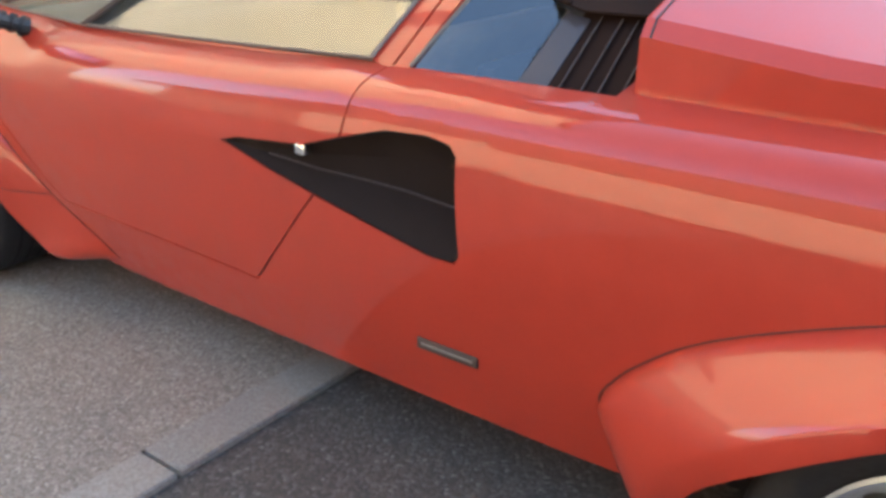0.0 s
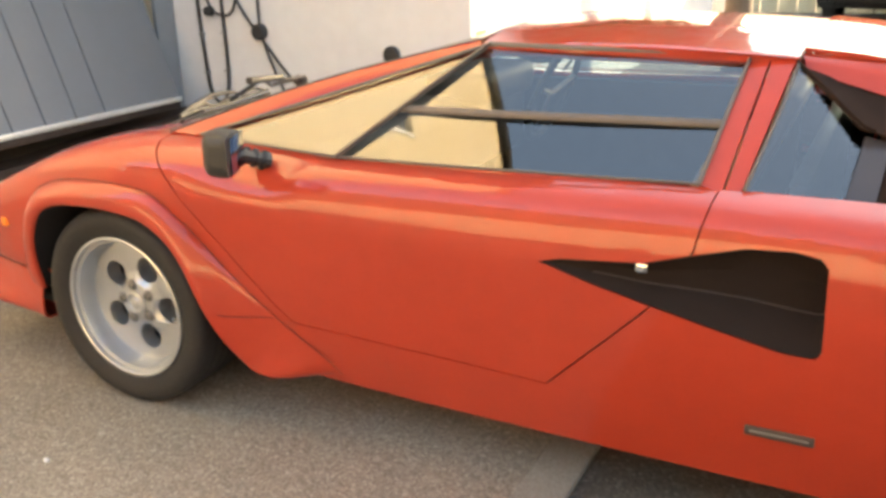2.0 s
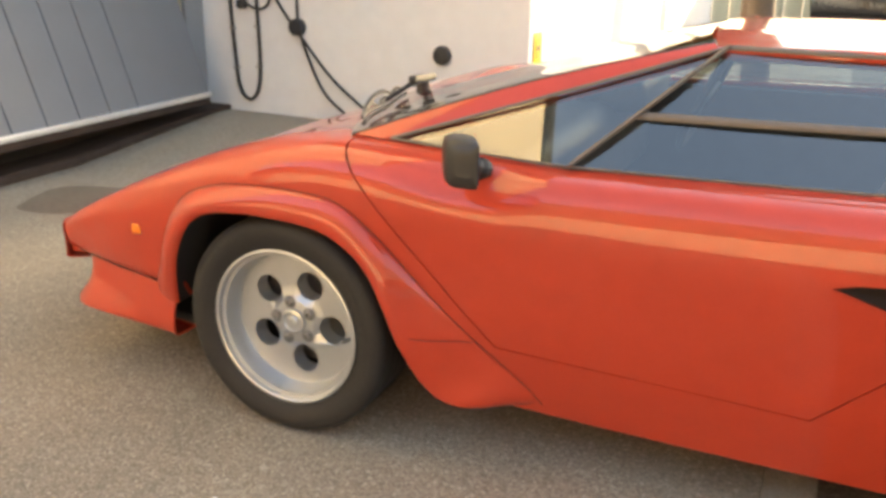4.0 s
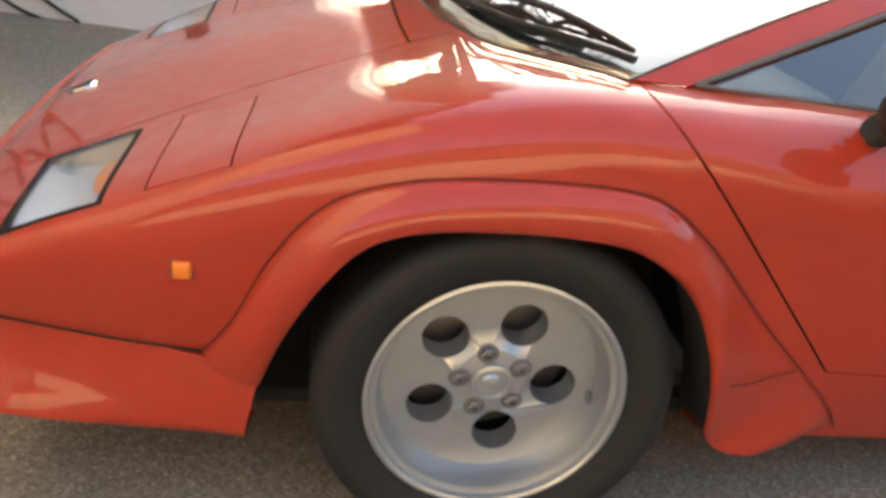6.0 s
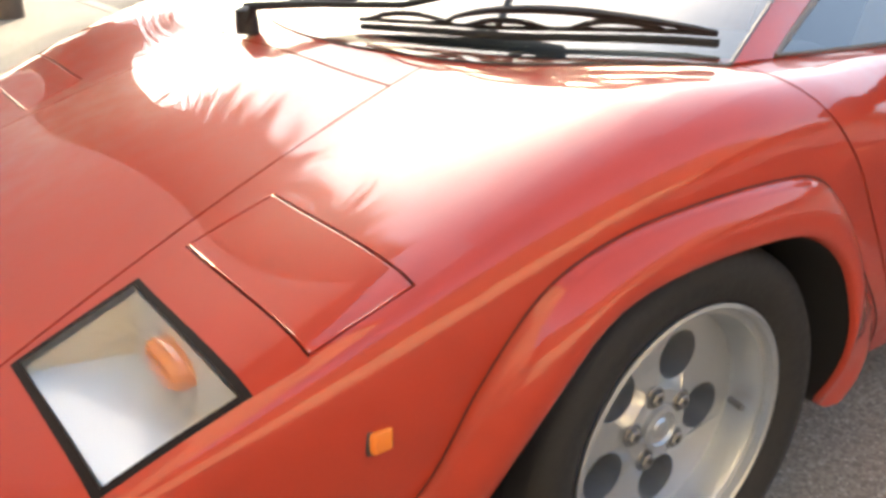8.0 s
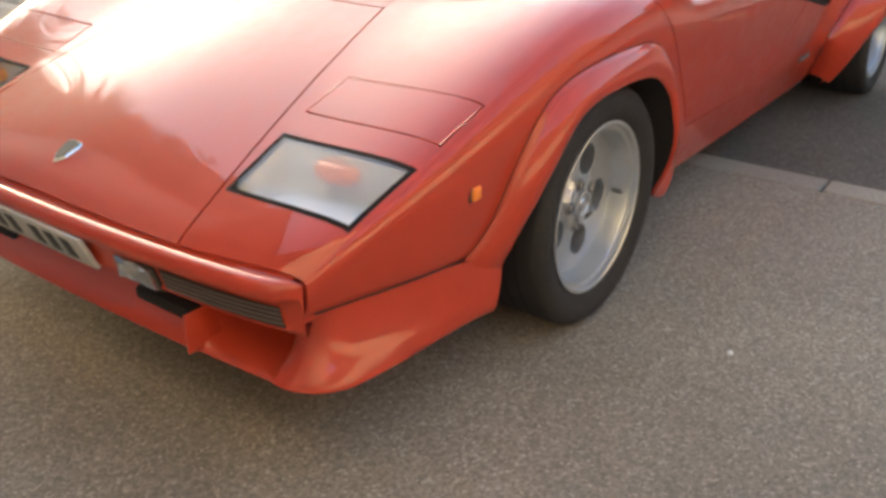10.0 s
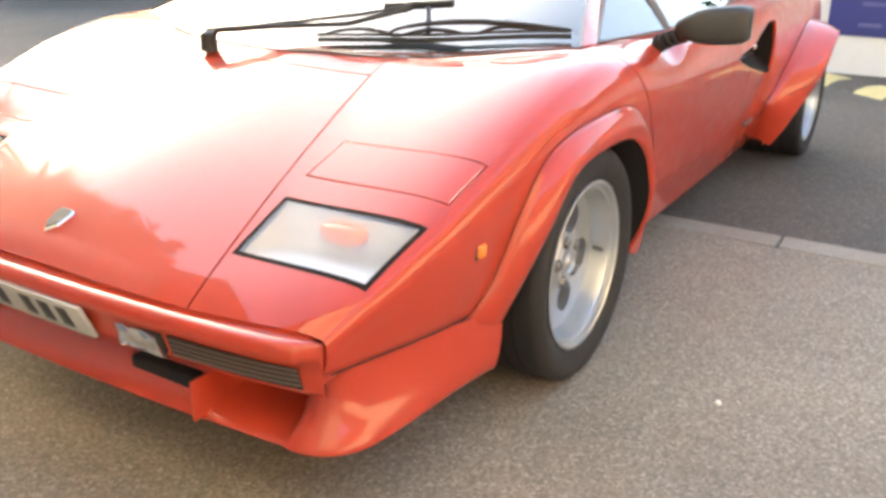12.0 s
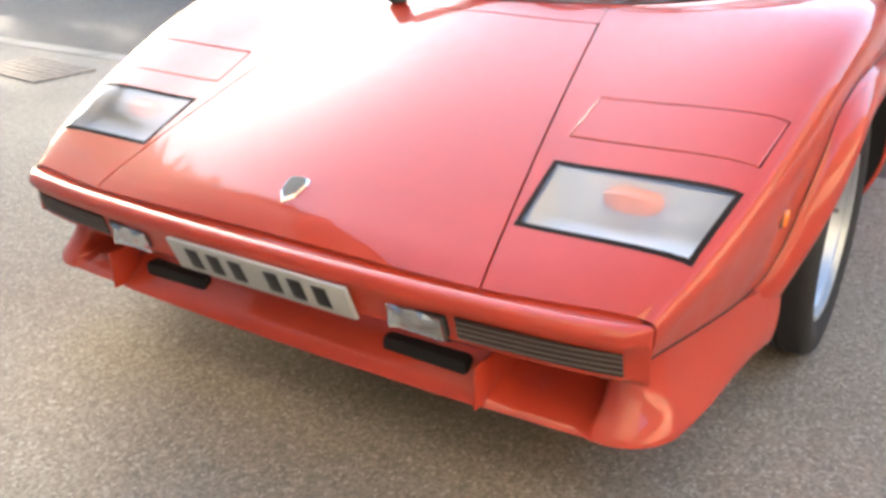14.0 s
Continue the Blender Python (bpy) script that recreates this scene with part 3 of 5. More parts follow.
# Head lamps: black rim, lens, tray with a reflector and an amber lamp.
for sgn, lens, rim in ((-1, lenses[0], rims[0]), (1, lenses[1], rims[1])):
    lamp = part("front_lamp", rim, DUCT_BLACK, car, "flush lamp with a black rim", thick=0.012)
    g = part("lens", lens, CLEAR, lamp, "clear glass lens")
    g.visible_shadow = False
    cor = [(x, sgn * abs(y), body_z(x, y)) for x, y in LENS]
    fall = (0.020, 0.020, 0.100, 0.118)
    a = [(x * 0.999 - 0.0007, y * 0.999, z - 0.003) for x, y, z in cor]
    b = [(x * 0.992 - 0.005, y * 0.99, z - d) for (x, y, z), d in zip(cor, fall)]
    for i, name, material, text in ((0, "tray_front", LAMP_FLOOR, ""), (1, "tray_side", LAMP_BACK, ""), (2, "tray_back", LAMP_BACK, "dull back of the lamp tray"), (3, "tray_side", BEIGE, "beige side of the lamp tray")):
        k = (i + 1) % 4
        bm = bmesh.new()
        bm.faces.new([bm.verts.new(p) for p in (a[i], a[k], b[k], b[i])])
        part(name, bm, material, lamp, text, smooth=False)
    bm = bmesh.new()
    bm.faces.new([bm.verts.new(p) for p in b])
    part("tray_floor", bm, LAMP_FLOOR, lamp, "pale sloping floor of the lamp tray", smooth=False)
    x0, y0, z0 = -0.644, sgn * 0.650, body_z(-0.644, 0.650)
    rows = []
    for depth, wide in ((-0.026, 0.15), (-0.025, 0.55), (-0.021, 0.82), (-0.013, 0.96), (-0.004, 1.0), (0.034, 1.0)):
        rows.append([(x0 + depth, y0 + 0.056 * wide * math.copysign(abs(math.cos(a)) ** 0.7, math.cos(a)), z0 - 0.044 + 0.024 * wide * math.copysign(abs(math.sin(a)) ** 0.7, math.sin(a))) for a in (2 * math.pi * j / 24 for j in range(24))])
    bm = grid(rows, close=True)
    bm.faces.new([bm.verts.new(p) for p in rows[0]])
    bmesh.ops.recalc_face_normals(bm, faces=bm.faces[:])
    part("indicator", bm, AMBER, lamp, "rounded amber indicator dome")

# Emblem on the bonnet: a plain shield.
ez = [(0.0, -0.038), (0.020, -0.018), (0.027, 0.014), (0.024, 0.028), (0, 0.032), (-0.024, 0.028), (-0.027, 0.014), (-0.020, -0.018)]
bm = bmesh.new()
lo = [bm.verts.new((-0.85 + v, u - 0.012, body_z(-0.85 + v, u) + 0.001)) for u, v in ez]
hi = [bm.verts.new((-0.85 + v * 0.9, u * 0.9 - 0.012, body_z(-0.85 + v * 0.9, u * 0.9) + 0.006)) for u, v in ez]
for i in range(8):
    bm.faces.new((lo[i], lo[(i + 1) % 8], hi[(i + 1) % 8], hi[i]))
bm.faces.new(hi)
bmesh.ops.recalc_face_normals(bm, faces=bm.faces[:])
emblem = part("emblem", bm, CHROME, car, "small chrome-edged shield emblem", smooth=False)
bm = bmesh.new()
bm.faces.new([bm.verts.new((-0.85 + v * 0.82, u * 0.82 - 0.012, body_z(-0.85 + v * 0.82, u * 0.82) + 0.0075)) for u, v in ez])
part("emblem_field", bm, BLACK, emblem)

# Side indicators, badge.
for sgn in (-1, 1):
    y = body_y(-0.505, 0.506)
    lo, hi = sorted((sgn * (y - 0.006), sgn * (y + 0.006)))
    lens = box((-0.519, lo, 0.493), (-0.489, hi, 0.522), 0.005)
    for v in lens.verts:                                     # a low roof shape: the crown stands out at mid width
        v.co.y += sgn * 0.006 * (1 - abs(v.co.x + 0.504) / 0.015) * (sgn * v.co.y > y)
    holder = part("side_indicator", lens, AMBER, car, "small amber side indicator")
    lo, hi = sorted((sgn * (y - 0.006), sgn * (y + 0.0015)))
    part("gasket", box((-0.5215, lo, 0.4905), (-0.4865, hi, 0.5245), 0.003), TRIM_GREY, holder)
    y = body_y(1.83, 0.316)
    lo, hi = sorted((sgn * (y - 0.002), sgn * (y + 0.006)))
    bm = box((1.765, lo, 0.302), (1.905, hi, 0.326), 0.003)
    badge = part("name_badge", bm, BADGE, car, "small dark metal name badge")
    part("lettering_bar", box((1.775, lo - 0.001, 0.311), (1.895, hi + 0.001, 0.317), 0.001), GREYMETAL, badge)

# Air duct in the flank: ramp and upper face meet in a crease.
top_edge = [(1.312, 0.648), (1.36, 0.661), (1.54, 0.676), (1.64, 0.706), (1.74, 0.733), (1.83, 0.738), (1.878, 0.730), (1.899, 0.715)]
low_edge = [(1.312, 0.648), (1.36, 0.632), (1.43, 0.612), (1.55, 0.583), (1.70, 0.55), (1.83, 0.523), (1.888, 0.522), (1.899, 0.535)]
rows = []
for i in range(31):
    x = 1.312 + 0.587 * i / 30
    zt, zb = np.interp(x, [p[0] for p in top_edge], [p[1] for p in top_edge]), np.interp(x, [p[0] for p in low_edge], [p[1] for p in low_edge])
    f = (x - 1.312) / 0.587
    zc = zb + (zt - zb) * (0.42 - 0.10 * f)
    d = 0.085 * f ** 0.8
    yt, yb, yc = body_y(x, zt) - 0.003, body_y(x, zb) - 0.003, body_y(x, zc) - d
    rows.append([(x, -yt, zt), (x, -(yt - 0.4 * d), zt - 0.012 * f), (x, -(yc + 0.1 * d), (zt + zc) / 2), (x, -yc, zc), (x, -(yc * 0.5 + yb * 0.5), (zc + zb) / 2), (x, -yb, zb)])
bm = grid(rows)
bmesh.ops.recalc_face_normals(bm, faces=bm.faces[:])
bm.faces.new([bm.verts.new(p) for p in rows[-1]])
both("air_duct", bm, DUCT_BLACK, car, "black triangular air duct in the flank", thick=0.004, sharp=0.3)
# Thin paler bar along the crease: its highlight, set as colour.
crease = [rows[i][3] for i in range(6, 31)]
both("crease_highlight", tube([(x, y - 0.002, z) for x, y, z in crease], 0.002, 6), BADGE, car)
y = body_y(1.54, 0.668)
both("door_catch", box((1.527, -y - 0.004, 0.656), (1.553, -y + 0.02, 0.676), 0.003), CHROME, car, "small chrome door catch")


def lerp(a, b, t):
    return tuple(p + (q - p) * t for p, q in zip(a, b))


# Wheel arch flares.
LINER = []


def flare(outer, lip, bulge, y_lip, y_in, taper=0.0, step=0.012, power=2.0, y_start=None, span=0.22, drop=0.006):
    """Sweeps a rounded section between an outline on the body and the lip over the tyre."""
    a, b = smooth_line([(x, 0, z) for x, z in outer], 6), smooth_line([(x, 0, z) for x, z in lip], 6)
    n = 52
    at = lambda pts, t: pts[min(len(pts) - 1, int(t * (len(pts) - 1)))].lerp(pts[min(len(pts) - 1, int(t * (len(pts) - 1)) + 1)], t * (len(pts) - 1) % 1)
    mid = Vector((sum(v.x for v in b) / len(b), 0, 0.25))
    rows = []
    for i in range(n + 1):
        t = i / n
        p, q = at(a, t), at(b, t)
        yo = body_y(p.x, max(0.17, p.z)) - 0.004
        k = max(0.0, min(1.0, (t - 1 + taper) / (taper - 0.15))) if taper else 0.0
        k = k * k * (3 - 2 * k)
        yl = y_lip + (0.885 - y_lip) * k
        if y_start and not taper and t > 1 - span * 0.7:
            yl = y_start + (y_lip - y_start) * math.sin(math.pi / 2 * (1 - t) / (span * 0.7))
        if taper and t > 0.9:
            e = (t - 0.9) / 0.1
            yl += (body_y(q.x, max(0.17, q.z)) + 0.004 - yl) * e * e
        if y_start and t < span:
            yl = y_start + (yl - y_start) * math.sin(math.pi / 2 * t / span)
        row = [(p.x, -yo, p.z)]
        for s in (0.03, 0.07, 0.15, 0.28, 0.42, 0.56, 0.70, 0.84, 0.93, 1.0):
            w = p.lerp(q, s)
            up = step * min(1, s / 0.07) * (1 - k)
            row.append((w.x, -(yo + up + (yl - yo - up) * (1 - (1 - s) ** power) + bulge * (1 - k) * math.sin(math.pi * s) * 0.5), w.z))
        inw = (mid - q).normalized()
        turn_in = 0.011 if taper else 0.03
        row += [(q.x + inw.x * 0.8 * drop, -(yl - 0.004), q.z + inw.z * 0.8 * drop), (q.x + inw.x * drop, -(yl - turn_in), q.z + inw.z * (drop + 0.002)), (q.x, -(yl - 0.013) if taper else -min(y_in, yl - 0.035), q.z)]
        if taper:
            LINER.append([(q.x + inw.x * 0.003, -yl + d, q.z + inw.z * 0.003) for d in (0.012, 0.05, 0.14)])
        rows.append(row)
    return grid(rows)


F_OUT = [(-0.49, 0.328), (-0.43, 0.42), (-0.375, 0.54), (-0.30, 0.635), (-0.19, 0.682), (-0.05, 0.70), (0.10, 0.70), (0.20, 0.682), (0.29, 0.615), (0.36, 0.545), (0.44, 0.46), (0.54, 0.365), (0.61, 0.30), (0.665, 0.24), (0.70, 0.19)]
F_LIP = [(-0.392, 0.295), (-0.36, 0.40), (-0.315, 0.50), (-0.25, 0.588), (-0.17, 0.622), (-0.05, 0.632), (0.08, 0.628), (0.18, 0.608), (0.27, 0.545), (0.325, 0.45), (0.36, 0.35), (0.385, 0.27), (0.405, 0.215), (0.44, 0.182), (0.52, 0.168), (0.60, 0.162)]
R_OUT = [(2.225, 0.155), (2.180, 0.25), (2.150, 0.33), (2.185, 0.392), (2.23, 0.440), (2.30, 0.497), (2.40, 0.551), (2.55, 0.61), (2.68, 0.645), (2.80, 0.65), (2.92, 0.62), (3.01, 0.54), (3.06, 0.41), (3.08, 0.25)]
R_LIP = [(2.245, 0.12), (2.262, 0.18), (2.285, 0.25), (2.325, 0.33), (2.375, 0.395), (2.44, 0.455), (2.53, 0.52), (2.62, 0.57), (2.71, 0.60), (2.82, 0.59), (2.91, 0.53), (2.97, 0.42), (3.00, 0.24)]
both("front_wheel_flare", flare(F_OUT, F_LIP, 0.012, 0.968, 0.90, 0.40, y_start=0.882), RED, car, thick=0.004, sharp=0.9)
both("flare_liner", grid(LINER), DARK, car, "black liner inside the wheel arch", thick=0.002)
both("rear_wheel_flare", flare(R_OUT, R_LIP, 0.012, 1.05, 0.90, step=0.02, power=1.15, y_start=0.885, span=0.55, drop=0.048), RED, car, thick=0.004, sharp=0.9)

both("flare_joint", tube(smooth_line([(0.388, -0.943, 0.362), (0.43, -0.932, 0.361), (0.47, -0.912, 0.360), (0.535, -0.886, 0.360)], 5), 0.0012, 5), SEAM, car)
for line, k in ((F_OUT, 0.0014), (R_OUT, 0.0018)):
    both("flare_seal", tube([(p.x, -body_y(p.x, max(0.17, p.z)) - 0.001, p.z) for p in smooth_line([(x, 0, z) for x, z in line], 6)], k, 5), SEAM, car)


# Wheels.
def wheel(cx, cz, r, y_face, tyre_w, dish, turn, rl=0.221):
    """A left wheel: tyre, rim with five round holes, hub, nuts."""
    c = (cx, -y_face, cz)
    w = new("wheel")
    w.parent = car
    prof = [(rl - 0.014, -0.02), (rl - 0.004, -0.006), (rl + 0.004, -0.001), (rl + 0.022, 0.008), (r - 0.040, 0.016), (r - 0.016, 0.012), (r - 0.004, 0.000), (r, -0.014), (r, -tyre_w * 0.5), (r, -tyre_w + 0.035), (r - 0.02, -tyre_w + 0.01), (rl, -tyre_w)]
    part("tyre", lathe(prof, c), RUBBER, w, "black low-profile tyre", sharp=1.2)
    for k in range(4):
        yk = -tyre_w * (0.24 + 0.17 * k)
        part("tread_groove", lathe([(r + 0.0008, yk - 0.004), (r + 0.0012, yk), (r + 0.0008, yk + 0.004)], c), DARK, w)
    rim_prof = [(rl - 0.012, -0.03), (rl - 0.002, -0.004), (rl, 0.002), (rl - 0.006, 0.004), (rl - 0.011, 0.001), (rl - 0.013, -0.011), (rl - 0.022, -0.013), (rl - 0.025, -0.020), (rl - 0.029, -dish * 0.7), (rl - 0.034, -dish)]
    part("rim", lathe(rim_prof, c, seg=96), SILVER, w, "silver alloy rim with five round holes", sharp=0.6)
    # the face of the rim, pierced by the holes
    rf, rh, hole_r = rl - 0.034, 0.114, 0.0405
    bm = bmesh.new()
    def ring(px, pz, rad, n, d):
        vs = [bm.verts.new((px + rad * math.cos(2 * math.pi * k / n), c[1] + d, pz + rad * math.sin(2 * math.pi * k / n))) for k in range(n)]
        return vs
    out = ring(cx, cz, rf, 72, dish)
    mid_l = ring(cx, cz, 0.082 - 0.02, 40, dish - 0.012)
    holes = []
    for k in range(5):
        a = radians(turn + 72 * k)
        holes.append(ring(cx + rh * math.cos(a), cz + rh * math.sin(a), hole_r, 28, dish))
    edges = []
    for loop in [out, mid_l] + holes:
        edges += [bm.edges.new((loop[i], loop[(i + 1) % len(loop)])) for i in range(len(loop))]
    bmesh.ops.triangle_fill(bm, use_beauty=True, use_dissolve=False, edges=edges)
    for f in bm.faces[:]:
        k = f.calc_center_median()
        if math.hypot(k.x - cx, k.z - cz) < 0.061 or any(math.hypot(k.x - cx - rh * math.cos(radians(turn + 72 * j)), k.z - cz - rh * math.sin(radians(turn + 72 * j))) < hole_r * 0.97 for j in range(5)):
            bm.faces.remove(f)
    for f in bm.faces:
        if f.normal.y > 0:
            f.normal_flip()
    bm.normal_update()
    for f in bm.faces:
        if f.normal.y > 0:
            f.normal_flip()
    for h in holes:
        back = [bm.verts.new((v.co.x, v.co.y + 0.05, v.co.z)) for v in h]
        for i in range(len(h)):
            bm.faces.new((h[i], h[(i + 1) % len(h)], back[(i + 1) % len(h)], back[i]))
    part("wheel_face", bm, SILVER, w, sharp=0.5)
    part("brake_disc", lathe([(0.16, -dish - 0.09), (0.03, -dish - 0.088)], c), GREYMETAL, w)
    part("inner_barrel", lathe([(rf + 0.004, -dish - 0.002), (rf + 0.004, -tyre_w * 0.9), (0.02, -tyre_w * 0.9)], c), DARK, w)
    part("hub_cap", lathe([(0.063, -dish + 0.011), (0.058, -dish + 0.0125), (0.038, -dish + 0.013), (0.036, -dish + 0.021), (0.029, -dish + 0.023), (0.026, -dish + 0.018), (0.017, -dish + 0.018), (0.013, -dish + 0.022), (0.0005, -dish + 0.024)], c, seg=40), SILVER, w, "round hub cap", sharp=0.4)
    for k in range(5):
        a = radians(turn + 36 + 72 * k)
        n = (cx + 0.056 * math.cos(a), c[1], cz + 0.056 * math.sin(a))
        part("nut_recess", lathe([(0.019, -dish + 0.0128), (0.017, -dish + 0.0142), (0.014, -dish + 0.0142)], n, seg=16), GREYMETAL, w)
        part("wheel_nut", lathe([(0.0145, -dish + 0.004), (0.0135, -dish + 0.020), (0.010, -dish + 0.022), (0.006, -dish + 0.022), (0.005, -dish + 0.014), (0.0005, -dish + 0.013)], n, seg=6), GREYMETAL, w, smooth=False)
    a = radians(turn)
    part("valve", tube([(cx + 0.178 * math.cos(a), c[1] + dish * 0.8, cz + 0.178 * math.sin(a)), (cx + 0.170 * math.cos(a), c[1] + dish * 0.8 - 0.03, cz + 0.170 * math.sin(a))], 0.006, 8), GREYMETAL, w)
    return w


front = wheel(0.0, 0.306, 0.306, 0.915, 0.225, 0.065, -6)
rear = wheel(2.70, 0.268, 0.281, 0.965, 0.31, 0.11, 20, 0.203)
for w, cx in ((front, 0.0), (rear, 2.70)):
    copy_thing(w, Matrix.Translation((2 * cx, 0, 0)) @ Matrix.Rotation(math.pi, 4, 'Z'))

# Bumper bar with grilles, fog lamps and number plate.
def bump_x(y):
    u = abs(y) / 0.775
    return -0.992 + 0.037 * u ** 2 + 0.02 * u ** 8


sec = [(0.034, 0.385), (0.034, 0.439), (0.0330, 0.4445), (0.0295, 0.4470), (0.021, 0.4466), (0.012, 0.4448), (0.0055, 0.4405), (0.0015, 0.433), (0.0, 0.423), (0.004, 0.412), (0.016, 0.408), (0.019, 0.358), (0.013, 0.349), (0.020, 0.340), (0.10, 0.336)]
ENDS = [(0.750, 0.0, 0.0), (0.757, 0.008, 0.001), (0.763, 0.020, 0.0015), (0.786, 0.072, 0.0025), (0.790, 0.082, 0.005), (0.791, 0.092, 0.008)]
span = [(-y, w, b) for y, w, b in ENDS[::-1]] + [(-0.750 + 1.5 * k / 40, 0.0, 0.0) for k in range(1, 40)] + ENDS
def rake(bm):
    """Leans what is set in the bumper's face back with it."""
    for v in bm.verts:
        v.co.x += 0.25 * max(0.0, 0.408 - v.co.z)
    return bm


rows = []
for y, w, b in span:
    u = min(1.0, abs(y) / 0.775)
    row = []
    for dx, z in sec:
        x = bump_x(math.copysign(min(abs(y), 0.775), y)) + (dx if dx < 0.05 else dx - 0.03 * u ** 6)
        back = bump_x(0.775) + 0.036
        x += 0.25 * max(0.0, 0.408 - (z - 0.012 * u ** 2 if z < 0.4 else z))
        row.append((x + (back - x) * w / 0.092, y, z - (0.012 if z < 0.4 else 0.002) * u ** 2 + (b if z < 0.38 else -b)))
    rows.append(row)
bm = grid(rows)
bmesh.ops.recalc_face_normals(bm, faces=bm.faces[:])
part("front_bumper", bm, RED, car, "red bumper bar across the nose", sharp=0.9)
part("nose_gutter", grid([[(bump_x(y) + 0.033 + d, y, 0.4425 + 0.4 * d - 0.003 * (abs(y) / 0.74) ** 2) for d in (0.0, 0.02, 0.05, 0.09)] for y in (-0.768 + 1.536 * k / 30 for k in range(31))]), RED, car)
part("nose_joint", box((-0.905, -0.70, 0.345), (-0.84, 0.70, 0.435), 0.01), RED, car)
for sgn in (-1, 1):
    lo, hi = sorted((sgn * 0.695, sgn * 0.776))
    part("nose_joint", box((-0.892, lo, 0.345), (-0.84, hi, 0.430), 0.006), RED, car)
for sgn in (-1, 1):
    lo, hi = sorted((sgn * 0.462, sgn * 0.752))
    g = part("grille", rake(grid([[(bump_x(lo + (hi - lo) * j / 8) + 0.015, lo + (hi - lo) * j / 8, z - 0.012 * (abs(lo + (hi - lo) * j / 8) / 0.775) ** 2) for j in range(9)] for z in (0.356, 0.404)])), GRILLE_DARK, car, "dark slatted grille", thick=0.003, smooth=False)
    for k in range(4):
        z = 0.353 + 0.0115 * k
        bm = tube([(bump_x(lo + (hi - lo) * j / 8) + 0.013, lo + (hi - lo) * j / 8, z) for j in range(9)], 0.0019, 6)
        part("slat", rake(bm), SLAT_EDGE, g)
    lo, hi = sorted((sgn * 0.315, sgn * 0.440))
    gx = bump_x(0.38)
    part("lamp_recess", rake(box((gx + 0.0165, lo - 0.004, 0.334), (gx + 0.030, hi + 0.004, 0.396), 0.004)), DARK, car)
    fog = part("fog_lamp", rake(box((gx + 0.0145, lo, 0.338), (gx + 0.028, hi, 0.392), 0.004)), TRIM_GREY, car, "square fog lamp with a bright reflector")
    rows, rnd = [], random.Random(5)
    for k in range(5):
        rows.append([(gx + 0.0100 + 0.0004 * k + rnd.uniform(-0.0038, 0.0038), lo + 0.003 + (hi - lo - 0.006) * j / 6, 0.3395 + 0.0128 * k) for j in range(7)])
    part("reflector_bowl", rake(grid(rows)), CHROME, fog, "bright faceted reflector", thick=0.002, smooth=False)
    pn = part("lens", rake(grid([[(gx + 0.0035 - 0.001 * math.cos(3 * j), lo + 0.004 + (hi - lo - 0.008) * j / 12, 0.341 + 0.024 * k) for j in range(13)] for k in range(3)])), FOG_GLASS, fog)
    pn.visible_shadow = False


def leaning(bm):
    for v in bm.verts:
        v.co.x += 0.40 * (0.415 - v.co.z)
    return bm


plate = part("number_plate", leaning(box((-1.0, -0.25, 0.335), (-0.988, 0.215, 0.415), 0.003)), PLATE, car, "white number plate with dark bars")
for k, yk in enumerate([0.165, 0.105, 0.045, -0.05, -0.11, -0.17]):
    part("plate_bar", leaning(box((-1.0022, yk - 0.032, 0.350), (-1.0002, yk + 0.002, 0.400), 0.0006)), INK, plate)

# Spoiler: wraps the nose below the bumper and runs back to the wheel arch.
FRONT_Y = [0.05 * k for k in range(10)] + [0.484, 0.496, 0.55, 0.60, 0.65, 0.690, 0.698, 0.704]
path = []
for y in FRONT_Y:
    path.append((-0.885 + 0.02 * (y / 0.7) ** 2, -y, -1.0, 0.0))
for k in range(1, 8):
    a = math.pi / 2 * k / 8
    path.append((-0.785 - 0.08 * math.cos(a), -0.70 - 0.08 * math.sin(a), -math.cos(a), -math.sin(a)))
for k in range(12):
    path.append((-0.785 + 0.405 * k / 11, -0.78 - 0.076 * (k / 11), -0.17, -0.985))
n_front = len(FRONT_Y)
rows = []
for i, (x, y, nx, ny) in enumerate(path):
    t = max(0.0, min(1.0, (i - n_front + 2) / 9))           # from the front to the side
    q = max(0.0, (i - n_front - 7) / 11)                     # along the side to the wheel arch
    nose = [(-0.030, 0.350), (-0.034, 0.29), (-0.012, 0.25), (0.02, 0.225), (0.038, 0.208), (0.042, 0.196), (0.03, 0.188), (-0.05, 0.19)]
    if i < n_front and 0.49 < -y < 0.694:                    # the deep mouth below the grille
        nose = [(-0.105, 0.350), (-0.115, 0.29), (-0.095, 0.25), (-0.045, 0.226), (0.028, 0.210), (0.040, 0.197), (0.03, 0.188), (-0.05, 0.19)]
    side = [(0.006, 0.356), (0.006, 0.315), (0.012, 0.27), (0.026, 0.233), (0.046, 0.204), (0.047, 0.190), (0.034, 0.182), (-0.05, 0.185)]
    heel = [(0.022, 0.333), (0.028, 0.30), (0.031, 0.265), (0.030, 0.23), (0.026, 0.205), (0.020, 0.19), (0.008, 0.18), (-0.06, 0.185)]
    prof = [lerp(lerp(n, m, t), e, q * q * (3 - 2 * q)) for n, m, e in zip(nose, side, heel)]
    slant = 0.18 * max(0.0, q - 0.5) ** 2 / 0.25             # the rear edge leans forward to its foot
    rows.append([(x + nx * o - slant * max(0.0, 0.335 - z), y + ny * o, z) for o, z in prof])
left = grid(rows)
bmesh.ops.recalc_face_normals(left, faces=left.faces[:])
right = flip(left)
tmp = bpy.data.meshes.new("tmp")
